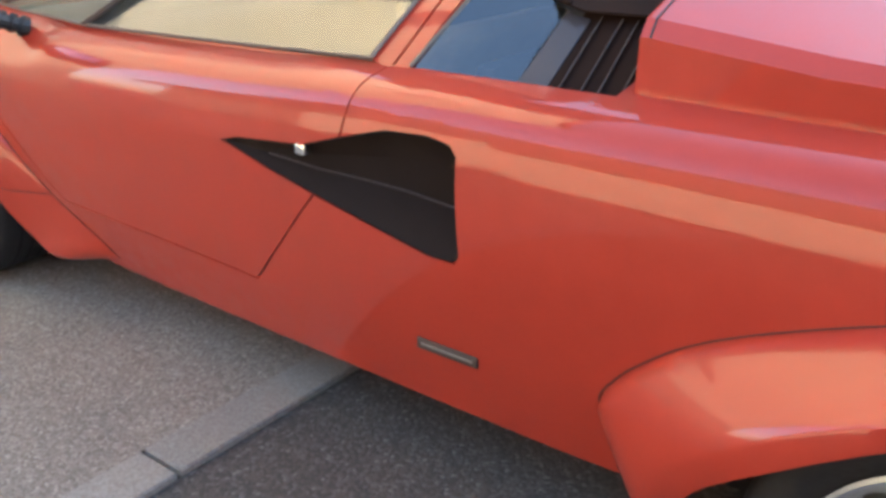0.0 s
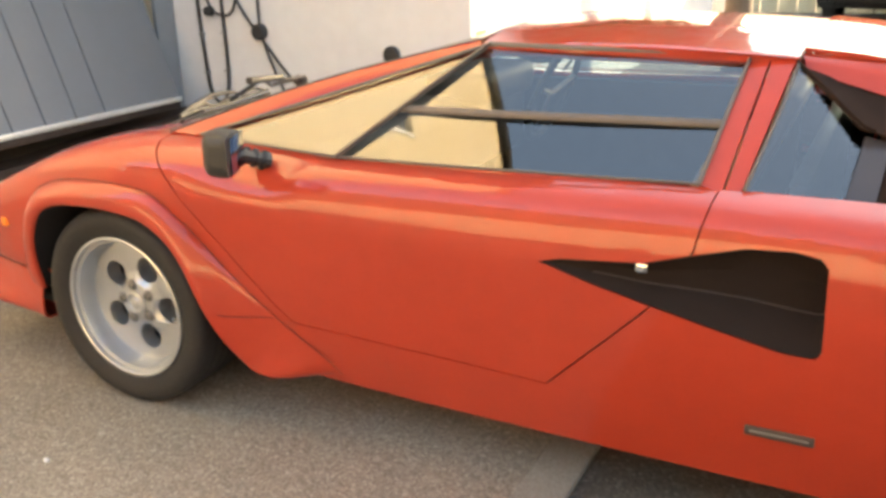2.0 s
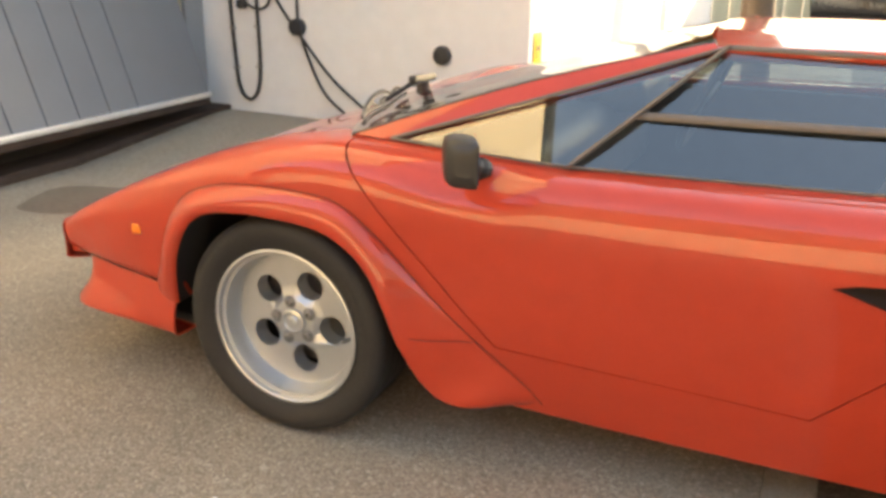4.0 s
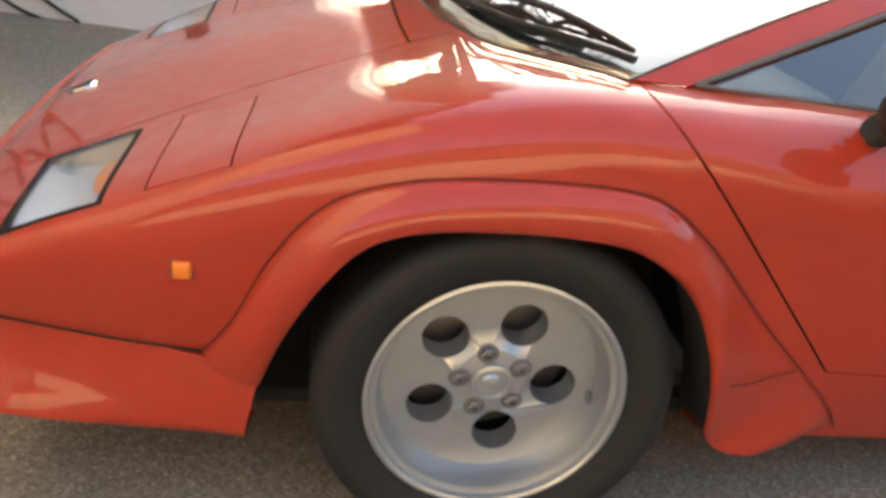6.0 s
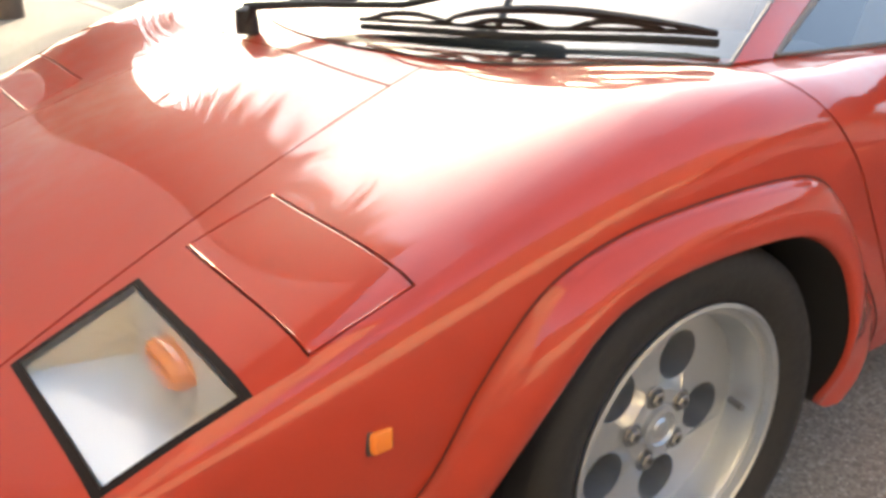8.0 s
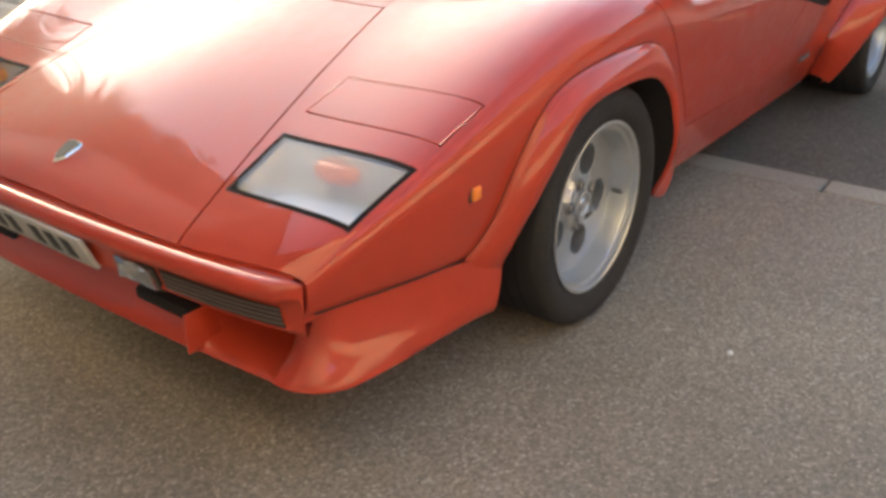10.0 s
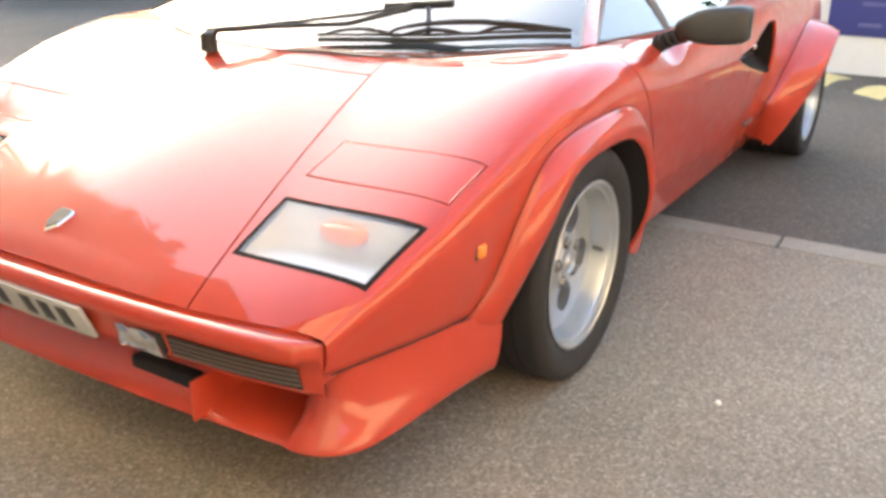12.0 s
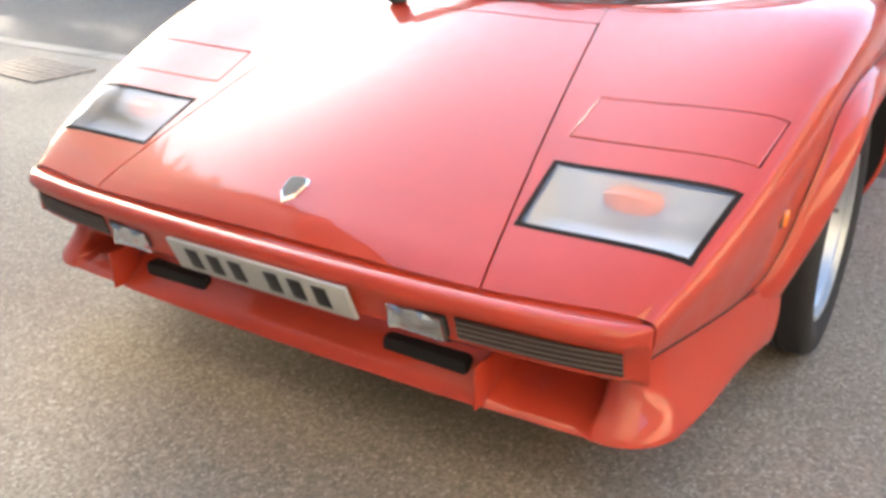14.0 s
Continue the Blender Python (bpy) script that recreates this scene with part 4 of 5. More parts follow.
right.to_mesh(tmp)
left.from_mesh(tmp)
right.free()
bmesh.ops.remove_doubles(left, verts=left.verts[:], dist=1e-4)
bmesh.ops.recalc_face_normals(left, faces=left.faces[:])
seam_pts = [(x, -body_y(x, z) - 0.0005, z) for x, z in ((-0.86 + 0.415 * k / 12, 0.357 - 0.020 * k / 12) for k in range(13))]
spoiler = part("front_spoiler", left, RED, car, "deep red spoiler lip under the nose", thick=0.006, sharp=0.9)
both("spoiler_seal", tube(seam_pts, 0.003, 5), DARK, car)
for sgn in (-1, 1):
    lo, hi = sorted((sgn * 0.245, sgn * 0.44))
    part("brake_duct", box((-0.890, lo, 0.228), (-0.84, hi, 0.263), 0.010), DARK, spoiler, "dark slot under the fog lamp")
    part("spoiler_fin", box((-0.945, sgn * 0.49 - 0.003, 0.205), (-0.86, sgn * 0.49 + 0.003, 0.295), 0.0025), RED, spoiler)


# Windscreen, roof and pillars.
def screen(u, v):
    bx, by = -0.09 + 0.25 * abs(u) ** 1.8, 0.80 * u
    b = (bx, by, body_z(bx, by) + 0.004)
    t = (0.93 + 0.05 * u * u, 0.495 * u, 1.078 - 0.008 * u * u)
    p = lerp(b, t, v)
    return (p[0] - 0.010 * math.sin(math.pi * v), p[1], p[2] + 0.016 * u * u * math.sin(math.pi * v))


bm = grid([[screen(-1 + 2 * i / 24, j / 14) for j in range(15)] for i in range(25)])
ws = part("windscreen", bm, SCREEN_GLASS, car, "long raked windscreen")
ws.visible_shadow = False
edge = [screen(u, 0) for u in (-1 + i / 10 for i in range(21))]
part("windscreen_seal", tube([(x, y, z - 0.002) for x, y, z in edge], 0.0022, 6), TRIM_GREY, car)
both("windscreen_seal", tube([screen(-1, j / 12) for j in range(13)], 0.003, 6), TRIM_GREY, car)
both("cowl_joint", tube([(x, y, body_z(x, y) - 0.0004) for x, y in ((-0.138, -0.353), (-0.10, -0.349), (-0.055, -0.345))], 0.0014, 5), SEAM, car)


TIP, WTF, WTR, WLR, WLF = (0.268, -0.794, 0.822), (1.015, -0.512, 1.058), (1.656, -0.484, 1.051), (1.622, -0.806, 0.822), (0.735, -0.828, 0.808)
rows = []
for j in range(15):
    v = j / 14
    a, b = screen(-1, v), lerp((0.252, -0.804, 0.824), (0.995, -0.520, 1.058), v)
    m = lerp(a, b, 0.5)
    rows.append([a, (m[0], m[1] - 0.002, m[2] + 0.002), b, (b[0], b[1] + 0.02, b[2] - 0.03)])
bm = grid(rows)
both("windscreen_pillar", bm, RED, car, thick=0.006)


def roof(u, v):
    x = 0.94 + 0.82 * v + 0.05 * u * u * (1 - v)
    return (x, 0.50 * u, 1.082 - 0.006 * v - 0.020 * abs(u) ** 2.5 + 0.012 * math.sin(math.pi * v))


rows = [[roof(-1 + 2 * i / 20, j / 10) for j in range(11)] for i in range(21)]
bm = grid(rows)
part("roof", bm, RED, car, thick=0.02)
rows = []
for j in range(11):
    v = j / 10
    a, b = roof(-1, v), lerp((1.0, -0.522, 1.060), (1.76, -0.500, 1.050), v)
    rows.append([a, (a[0], a[1] - 0.012, a[2] - 0.004), b, (b[0], b[1] + 0.002, b[2] - 0.02), (b[0], b[1] + 0.03, b[2] - 0.03)])
bm = grid(rows)
both("roof_rail", bm, RED, car, thick=0.006)


def strip(a0, a1, b0, b1, n=8, bow=0.0):
    """A ruled strip from line a0-a1 to line b0-b1."""
    return grid([[Vector(lerp(lerp(a0, a1, i / n), lerp(b0, b1, i / n), j / 3)) + Vector((0, -bow * math.sin(math.pi * i / n), 0)) for j in range(4)] for i in range(n + 1)])


# Door window frame: red pillar before and behind the door joint.
both("door_pillar", strip(WLR, WTR, (1.668, -0.812, 0.812), (1.700, -0.486, 1.056), bow=0.010), RED, car, thick=0.012)
both("rear_pillar", strip((1.674, -0.812, 0.812), (1.706, -0.486, 1.056), (1.705, -0.808, 0.812), (1.754, -0.500, 1.050), bow=0.010), RED, car, thick=0.012)


def glass(name, pts, bow, label):
    """A pane over a quad, slightly bowed outwards."""
    a, b, c, d = pts
    rows = []
    for i in range(9):
        rows.append([Vector(lerp(lerp(a, b, i / 8), lerp(d, c, i / 8), j / 8)) + Vector((0, -bow * math.sin(math.pi * i / 8), bow * 0.7 * math.sin(math.pi * i / 8))) for j in range(9)])
    bm = grid(rows)
    for o in both(name, bm, GLASS, car, label):
        o.visible_shadow = False


BARF, BARR = lerp(WLF, WTF, 0.42), lerp(WLR, WTR, 0.44)
Q_TIP, Q_FOOT = (0.272, -0.790, 0.826), (0.735, -0.832, 0.814)
glass("quarter_light", [Q_TIP, lerp(Q_TIP, WTF, 0.999), lerp(Q_FOOT, WTF, 0.999), Q_FOOT], 0.0015, "triangular front quarter light")
glass("upper_side_window", [BARF, WTF, WTR, BARR], 0.0, "fixed upper side window")
glass("lower_side_window", [WLF, BARF, BARR, WLR], 0.0, "lower side window")


def bar(name, a, b, w, d=0.010, label=""):
    pts = [Vector(lerp(a, b, k / 10)) + Vector((0, -0.008 * math.sin(math.pi * k / 10) - 0.004, 0.004)) for k in range(11)]
    both(name, tube(pts, w, 6, flat=d / w), WINDOW_TRIM, car, label)


bar("window_divider", WLF, WTF, 0.014, 0.006, "black window divider")
bar("window_rail", BARF, BARR, 0.011, 0.006, "black horizontal window rail")
bar("window_seal", TIP, WTF, 0.0055, 0.004)
bar("window_seal", WTF, WTR, 0.008, 0.005)
bar("window_seal", WTR, WLR, 0.0045, 0.0045)
bar("window_seal", WLR, WLF, 0.0035, 0.0035)
bar("window_seal", WLF, TIP, 0.0035, 0.0035)
belt = [lerp(TIP, WLF, k / 6) for k in range(6)] + [lerp(WLF, WLR, k / 6) for k in range(7)]
both("belt_ledge", grid([[(x, y + 0.004, z - 0.004) for x, y, z in belt], [(x, -pchip([p[0] for p in CREST], [p[1] for p in CREST], x) - 0.002, pchip([p[0] for p in CREST], [p[2] for p in CREST], x) - 0.002) for x, y, z in belt]]), RED, car)

# Rear quarter: window, louvres, buttress and intake box.
glass("rear_quarter_window", [(1.710, -0.804, 0.818), (1.765, -0.508, 1.036), (1.913, -0.618, 0.908), (1.897, -0.752, 0.800)], 0.003, "rear quarter window")
panel_bm = grid([[(1.940, -0.752, 0.794), (2.142, -0.752, 0.794)], [(1.945, -0.590, 0.922), (2.142, -0.590, 0.922)]])
both("louvre_panel", panel_bm, LOUVRE, car, "dark brown louvred intake panel", thick=0.004)
both("quarter_post", grid([[(1.898, -0.755, 0.801), (1.953, -0.749, 0.799)], [(1.916, -0.617, 0.911), (1.966, -0.626, 0.900)]]), POST_GREY, car, "grey post behind the quarter window", thick=0.004)
both("quarter_seal", tube([(1.712, -0.806, 0.820), (1.740, -0.654, 0.932), (1.761, -0.506, 1.040)], 0.004, 6), WINDOW_TRIM, car)
both("quarter_rail", tube([(1.757, -0.502, 1.044), (1.84, -0.572, 0.986), (1.913, -0.634, 0.934), (1.935, -0.642, 0.928)], 0.004, 8), LOUVRE, car)
both("channel_wall", grid([[(1.757, -0.440, 1.052), (1.95, -0.425, 1.043), (2.142, -0.418, 1.030)], [(1.762, -0.462, 1.050), (1.95, -0.450, 1.034), (2.142, -0.440, 1.018)], [(1.77, -0.475, 1.040), (1.95, -0.470, 1.012), (2.142, -0.462, 0.990)], [(1.775, -0.482, 1.02), (1.95, -0.492, 0.972), (2.142, -0.490, 0.955)]]), RED, car, thick=0.004)
both("channel_floor", grid([[(1.757, -0.505, 1.036), (1.84, -0.575, 0.980), (1.905, -0.634, 0.930), (1.96, -0.640, 0.917), (2.142, -0.630, 0.917)], [(1.765, -0.475, 1.030), (1.84, -0.476, 1.006), (1.905, -0.478, 0.985), (1.96, -0.478, 0.976), (2.142, -0.474, 0.964)]]), LOUVRE, car, "dark channel to the intake", thick=0.004)
for x, lean in ((1.978, 0.008), (2.019, 0.006), (2.050, 0.004), (2.090, 0.003)):
    bm = grid([[(x, -0.757, 0.797), (x + lean, -0.622, 0.905)], [(x + 0.010, -0.745, 0.787), (x + 0.010 + lean, -0.610, 0.895)]])
    both("louvre", bm, LOUVRE, car, thick=0.002, smooth=False)
    both("louvre_edge", tube([(x, -0.7575, 0.7975), (x + lean, -0.6225, 0.9055)], 0.0009, 6), SLAT_EDGE, car, "thin pale louvre edge")
both("quarter_ledge", grid([[(x, -pchip([p[0] for p in CREST], [p[1] for p in CREST], x), pchip([p[0] for p in CREST], [p[2] for p in CREST], x) - 0.003) for x in (1.7, 1.8, 1.9, 2.0, 2.1, 2.2)], [(x, -0.72, 0.780) for x in (1.7, 1.8, 1.9, 2.0, 2.1, 2.2)]]), RED, car)
bs = [(-0.762, 0.80), (-0.766, 0.905), (-0.748, 0.932), (-0.60, 0.988), (-0.47, 1.034), (-0.435, 1.034), (-0.420, 0.86)]
rows = [[(2.120 + 0.010 * (p[1] - 0.8) / 0.2, *p) for p in bs], [(2.135, *p) for p in bs], [(2.4, p[0] * 1.0, p[1] - 0.03 * (p[1] > 0.82)) for p in bs], [(2.75, p[0] * 0.98, 0.80 + (p[1] - 0.80) * 0.55) for p in bs]]
bm = grid(rows)
bmesh.ops.recalc_face_normals(bm, faces=bm.faces[:])
both("intake_box", bm, RED, car, "red box over the engine air intake", thick=0.008, sharp=0.5)
bm = bmesh.new()
bm.faces.new([bm.verts.new((2.140, *p)) for p in bs])
both("intake_mouth", bm, BLACK, car, "black intake mouth", thick=0.004, smooth=False)
rows = [[(x, y, z - 0.02 * (abs(y) / 0.5) ** 2.5) for y in (-0.44, -0.36, -0.2, 0, 0.2, 0.36, 0.44)] for x, z in ((1.763, 1.074), (1.88, 1.063), (2.0, 1.046), (2.3, 1.00), (2.6, 0.945), (3.05, 0.885))]
part("engine_cover", grid(rows), RED, car, thick=0.01)
part("tail_panel", box((3.08, -0.80, 0.30), (3.13, 0.80, 0.78), 0.02), RED, car)

# Door mirrors.
for sgn in (-1, 1):
    rows = []
    for y, hx, hz in ((d + 0.02, a, 0.9 * c) for d, a, c in ((0.912, 0.012, 0.012), (0.920, 0.024, 0.022), (0.940, 0.036, 0.036), (0.968, 0.043, 0.050), (1.00, 0.045, 0.057), (1.06, 0.046, 0.059), (1.080, 0.044, 0.056), (1.090, 0.038, 0.048), (1.093, 0.020, 0.026))):
        ring = []
        for k in range(24):
            a = 2 * math.pi * k / 24
            c, d = math.cos(a), math.sin(a)
            ring.append((0.502 + 0.5 * (y - 0.92) + min(0.030, hx * math.copysign(abs(c) ** 0.5, c)), sgn * y, 0.849 + 0.05 * (y - 0.92) + hz * math.copysign(abs(d) ** 0.5, d)))
        rows.append(ring)
    bm = grid(rows, close=True)
    bm.faces.new([bm.verts.new(p) for p in rows[-1]])
    bmesh.ops.recalc_face_normals(bm, faces=bm.faces[:])
    m = part("door_mirror", bm, BLACK, car, "black door mirror on a short stalk", sharp=0.9)
    bm = box((0.0, -0.064, -0.042), (0.002, 0.064, 0.042), 0.0008)
    part("mirror_glass", bm, MIRROR, m, "mirror glass with the blue of reflected sky in its colour").matrix_basis = pose(0.589, sgn * 1.028, 0.854, 0, 0, sgn * -26.6)
    for k in range(4):
        e = k / 3
        at = (0.542 - 0.030 * e, sgn * (0.880 + 0.058 * e), 0.797 + 0.028 * e)
        part("boot_ring", tube([(at[0] + 0.004, at[1] - sgn * 0.004, at[2] - 0.002), (at[0] - 0.004, at[1] + sgn * 0.004, at[2] + 0.002)], 0.026 - 0.005 * e, 12), RUBBER, m)
    part("mirror_stalk", tube([(0.548, sgn * 0.868, 0.793), (0.535, sgn * 0.905, 0.806), (0.512, sgn * 0.965, 0.832)], [0.024, 0.018, 0.022], 10), BLACK, m)

# Wiper: one long pantograph arm with its blade, lying along the foot of the windscreen.
def on_screen(u, v, h):
    p = screen(u, v)
    return (p[0] - 0.3 * h, p[1], p[2] + h)


def blade_pt(e, h):
    """A point along the blade, e from its inner to its outer end, h above the glass."""
    return on_screen(-0.13 - 0.84 * e, 0.050 + 0.030 * math.sin(math.pi * e) - 0.012 * e, h)


wiper = part("wiper", tube([(-0.138, 0.212, 0.795), (-0.125, 0.195, 0.830), (-0.05, 0.05, 0.842), (0.02, -0.16, 0.856), (0.118, -0.31, 0.898)], [0.011, 0.010, 0.008, 0.007, 0.007], 8), BLACK, car, "black pantograph wiper lying along the foot of the windscreen")
part("wiper_link", tube([(-0.135, 0.25, 0.792), (-0.125, 0.24, 0.828), (-0.02, 0.02, 0.852), (0.06, -0.18, 0.880), (0.128, -0.33, 0.908)], 0.0055, 8), BLACK, wiper)
part("wiper_blade", tube([blade_pt(k / 16, 0.012) for k in range(17)], 0.008, 6, flat=0.7), RUBBER, wiper)
part("blade_frame", tube([blade_pt(k / 16, 0.026) for k in range(17)], 0.0045, 6), BLACK, wiper)
part("wiper_bridge", tube([blade_pt(0.30 + 0.70 * k / 16, 0.028 + 0.030 * math.sin(math.pi * (k / 16) ** 0.7)) for k in range(17)], [0.004 + 0.004 * math.sin(math.pi * k / 16) for k in range(17)], 6), BLACK, wiper)
for lo_e, hi_e, h in ((0.02, 0.34, 0.016), (0.36, 0.62, 0.013), (0.66, 0.90, 0.014)):
    part("wiper_yoke", tube([blade_pt(lo_e + (hi_e - lo_e) * k / 10, 0.026 + h * math.sin(math.pi * k / 10)) for k in range(11)], [0.003 + 0.003 * math.sin(math.pi * k / 10) for k in range(11)], 6), BLACK, wiper)
part("wiper_end", box((-0.105, -0.012, -0.010), (0.105, 0.012, 0.012), 0.006), BLACK, wiper).matrix_basis = pose(0.131, -0.325, 0.905, 0, -5, -82)
part("wiper_pin", tube([blade_pt(0.47, 0.03), (0.125, -0.36, 0.902)], 0.007, 8), BLACK, wiper)
part("wiper_spindle", lathe([(0.026, 0.0), (0.024, 0.05), (0.014, 0.056), (0.001, 0.058)], (0, 0, 0), seg=20), BLACK, wiper).matrix_basis = pose(-0.13, 0.225, 0.77, -90, 0, 0)

# Cabin: floor, dashboard, two seats, steering wheel.
part("cabin_floor", box((0.1, -0.74, 0.22), (2.0, 0.74, 0.26), 0.01), LEATHER, car)
part("bulkhead", box((1.78, -0.72, 0.25), (1.83, 0.72, 0.82), 0.02), LEATHER, car)
both("door_card", box((0.45, -0.80, 0.30), (1.66, -0.765, 0.79), 0.015), LEATHER, car)
dash = part("dashboard", box((0.18, -0.74, 0.50), (0.62, 0.74, 0.80), 0.07, seg=4), LEATHER, car, "dark dashboard")
part("instrument_hood", box((0.45, 0.14, 0.76), (0.70, 0.62, 0.88), 0.04, seg=4), LEATHER, dash)
part("tunnel", box((0.5, -0.16, 0.25), (1.8, 0.16, 0.52), 0.05, seg=3), LEATHER, car)
for sgn in (-1, 1):
    seat = part("seat", box((0.95, sgn * 0.42 - 0.23, 0.26), (1.45, sgn * 0.42 + 0.23, 0.42), 0.06, seg=4), TAN, car, "tan leather bucket seat")
    bk = box((1.38, sgn * 0.42 - 0.23, 0.36), (1.50, sgn * 0.42 + 0.23, 0.86), 0.05, seg=4)
    for v in bk.verts:
        v.co.x += 0.45 * (v.co.z - 0.36)
    part("backrest", bk, TAN, seat)
rim_pts = [(0.86 + 0.07 * math.sin(a), 0.38 + 0.18 * math.cos(a), 0.80 + 0.165 * math.sin(a)) for a in (2 * math.pi * k / 32 for k in range(33))]
sw = part("steering_wheel", tube(rim_pts, 0.014, 8, ends=False), LEATHER, car, "dark three-spoke steering wheel")
for a in (0.2, math.pi - 0.2, -math.pi / 2):
    part("spoke", tube([(0.85, 0.38, 0.79), (0.86 + 0.07 * math.sin(a), 0.38 + 0.17 * math.cos(a), 0.80 + 0.155 * math.sin(a))], 0.010, 6), GREYMETAL, sw)

# ---- the garage wing ----
tagged(part("ceiling_garage", box((WX - 5, -0.1, 2.2), (WX - 0.25, WY - 0.2, 2.3)), WHITE_RENDER), "garage ceiling", "ceiling", kind="structure")
wall_block("wall_garage_back", (WX - 5.2, -1.5, -0.1), (WX - 5, 3.0, 2.3), WHITE_RENDER, "plain back wall inside the garage")
# Unseen wall, added so that no light leaks in behind the door.
wall_block("wall_garage_north", (WX - 5, WY - 0.19, -0.1), (WX - 0.252, WY + 0.06, 2.3), WHITE_RENDER, "unseen plain north wall added to keep light out of the garage")
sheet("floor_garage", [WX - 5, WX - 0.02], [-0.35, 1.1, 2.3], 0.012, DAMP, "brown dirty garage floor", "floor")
wall_block("wall_garage_end", (WX - 5, -0.35, -0.1), (WX - 0.252, -0.1, 2.3), WHITE_RENDER, "plain end wall inside the garage")
tagged(part("garage_post", box((WX - 0.2, WY - 0.20, -0.05), (WX + 0.03, WY - 0.002, 2.6), 0.008), GREY_POST), "grey painted post beside the garage door", "post", kind="structure")
beam = [(-0.05, -0.02), (-0.05, 0.045), (-0.04, 0.055), (0.21, 0.055), (0.22, 0.045), (0.22, -0.02)]
bm = grid([[(WX + x, y, z + 0.8 * ground_z(-3, y)) for x, z in beam] for y in (-0.3, 0.4, 1.1, 1.5, 2.0, 2.4, WY - 0.002)])
tagged(part("trim_threshold", bm, THRESHOLD, thick=0.004, sharp=0.4), "dark worn threshold under the garage door", "threshold", kind="structure")
gd = thing("garage_door", "grey up-and-over garage door standing slightly open", "garage door", (WX, 1.08, 0.255))
tilt = 0.34
def door_pt(u, w, o=0.0):
    """A point on the tilted door: u along y, w up from its foot, o outwards."""
    return (0.30 - w * tilt + o, u, w)
seams = [-1.19, -0.95, -0.71, -0.47, -0.23, 0.01, 0.25, 0.49, 1.19]
for u0, u1 in zip(seams, seams[1:]):
    rows = [[door_pt(u0 + 0.003, 0.03, -0.012), door_pt(u0 + 0.003, 1.85, -0.012)], [door_pt(u0 + 0.004, 0.03, 0.004), door_pt(u0 + 0.004, 1.85, 0.004)], [door_pt(u0 + 0.007, 0.03, 0.006), door_pt(u0 + 0.007, 1.85, 0.006)], [door_pt(u1 - 0.007, 0.03, 0.006), door_pt(u1 - 0.007, 1.85, 0.006)], [door_pt(u1 - 0.004, 0.03, 0.004), door_pt(u1 - 0.004, 1.85, 0.004)], [door_pt(u1 - 0.003, 0.03, -0.012), door_pt(u1 - 0.003, 1.85, -0.012)]]
    bm = grid(rows)
    bmesh.ops.recalc_face_normals(bm, faces=bm.faces[:])
    part("door_board", bm, GREY_DOOR, gd, thick=0.006, smooth=False)
part("door_backing", grid([[door_pt(-1.188, 0.03, -0.013), door_pt(-1.188, 1.85, -0.013)], [door_pt(1.188, 0.03, -0.013), door_pt(1.188, 1.85, -0.013)]]), DARK, gd, thick=0.01, smooth=False)
bm = box((-0.02, -1.19, 0.0), (0.02, 1.19, 0.032), 0.004)
for v in bm.verts:
    v.co.x += 0.30
part("bottom_rail", bm, ALU, gd, "bright metal bottom rail")
part("bottom_seal", box((0.272, -1.18, -0.05), (0.308, 1.18, 0.0), 0.004), THRESHOLD, gd, "dark seal under the rail")

# roof of the wing and of the garage, window above the door
def gable_roof(name, x0, x1, y0, y1, z0, rise, label, along_y=True):
    bm = bmesh.new()
    if along_y:
        xm = (x0 + x1) / 2
        pts = [(x0, z0), (xm, z0 + rise), (x1, z0)]
        rows = [[(x, y, z) for x, z in pts] for y in (y0, y1)]
    else:
        ym = (y0 + y1) / 2
        pts = [(y0, z0), (ym, z0 + rise), (y1, z0)]
        rows = [[(x, y, z) for y, z in pts] for x in (x0, x1)]
    grid(rows, bm)
    for r in rows:
        bm.faces.new([bm.verts.new(p) for p in r])
    bmesh.ops.recalc_face_normals(bm, faces=bm.faces[:])
    return tagged(part(name, bm, ROOF_TILE, smooth=False, thick=0.12), label, "roof", kind="structure")


gable_roof("roof_west", WX - 6.0, WX - 0.15, -3.5, WY + 6.0, 11.1, 1.2, "brown tiled roof of the cream house")
gable_roof("roof_north", WX - 0.2, CX + 0.2, WY - 0.2, 10.5, 3.9, 1.2, "brown tiled roof over the garage")
wz, wy0, wy1, wh = 6.95, -0.80, -0.30, 1.40
w1 = tagged(part("window_1", box((WX - 0.22, wy0, wz), (WX - 0.18, wy1, wz + wh), 0.0), DULL_PANE), "dark upper window in the cream wall", "window", kind="structure")
for lo, hi in (((wy0, 0), (wy0 + 0.035, wh)), ((wy1 - 0.035, 0), (wy1, wh)), ((wy0 + 0.035, 0), (wy1 - 0.035, 0.04)), ((wy0 + 0.035, wh - 0.04), (wy1 - 0.035, wh)), ((-0.565, 0.04), (-0.540, wh - 0.04))):
    part("window_frame", box((WX - 0.17, lo[0], wz + lo[1]), (WX - 0.10, hi[0], wz + hi[1]), 0.008), GREY_POST, w1)
# White here stands in for the light that catches this one jamb.
part("lit_window_jamb", box((WX - 0.10, wy0 + 0.001, wz), (WX + 0.01, wy0 + 0.022, wz + wh), 0.004), WHITE_PAINT, w1, "window jamb with its sunlit look set as white paint")
part("window_sill", box((WX - 0.10, wy0 - 0.05, wz - 0.07), (WX + 0.07, wy1 + 0.05, wz - 0.002), 0.008), GREY_POST, w1)
tagged(part("trim_eave", tube([(WX + 0.07, -3.6, 11.05), (WX + 0.07, 2.4, 11.05)], 0.07, 10), BLACK), "dark gutter along the eave of the cream house", "gutter", kind="structure")

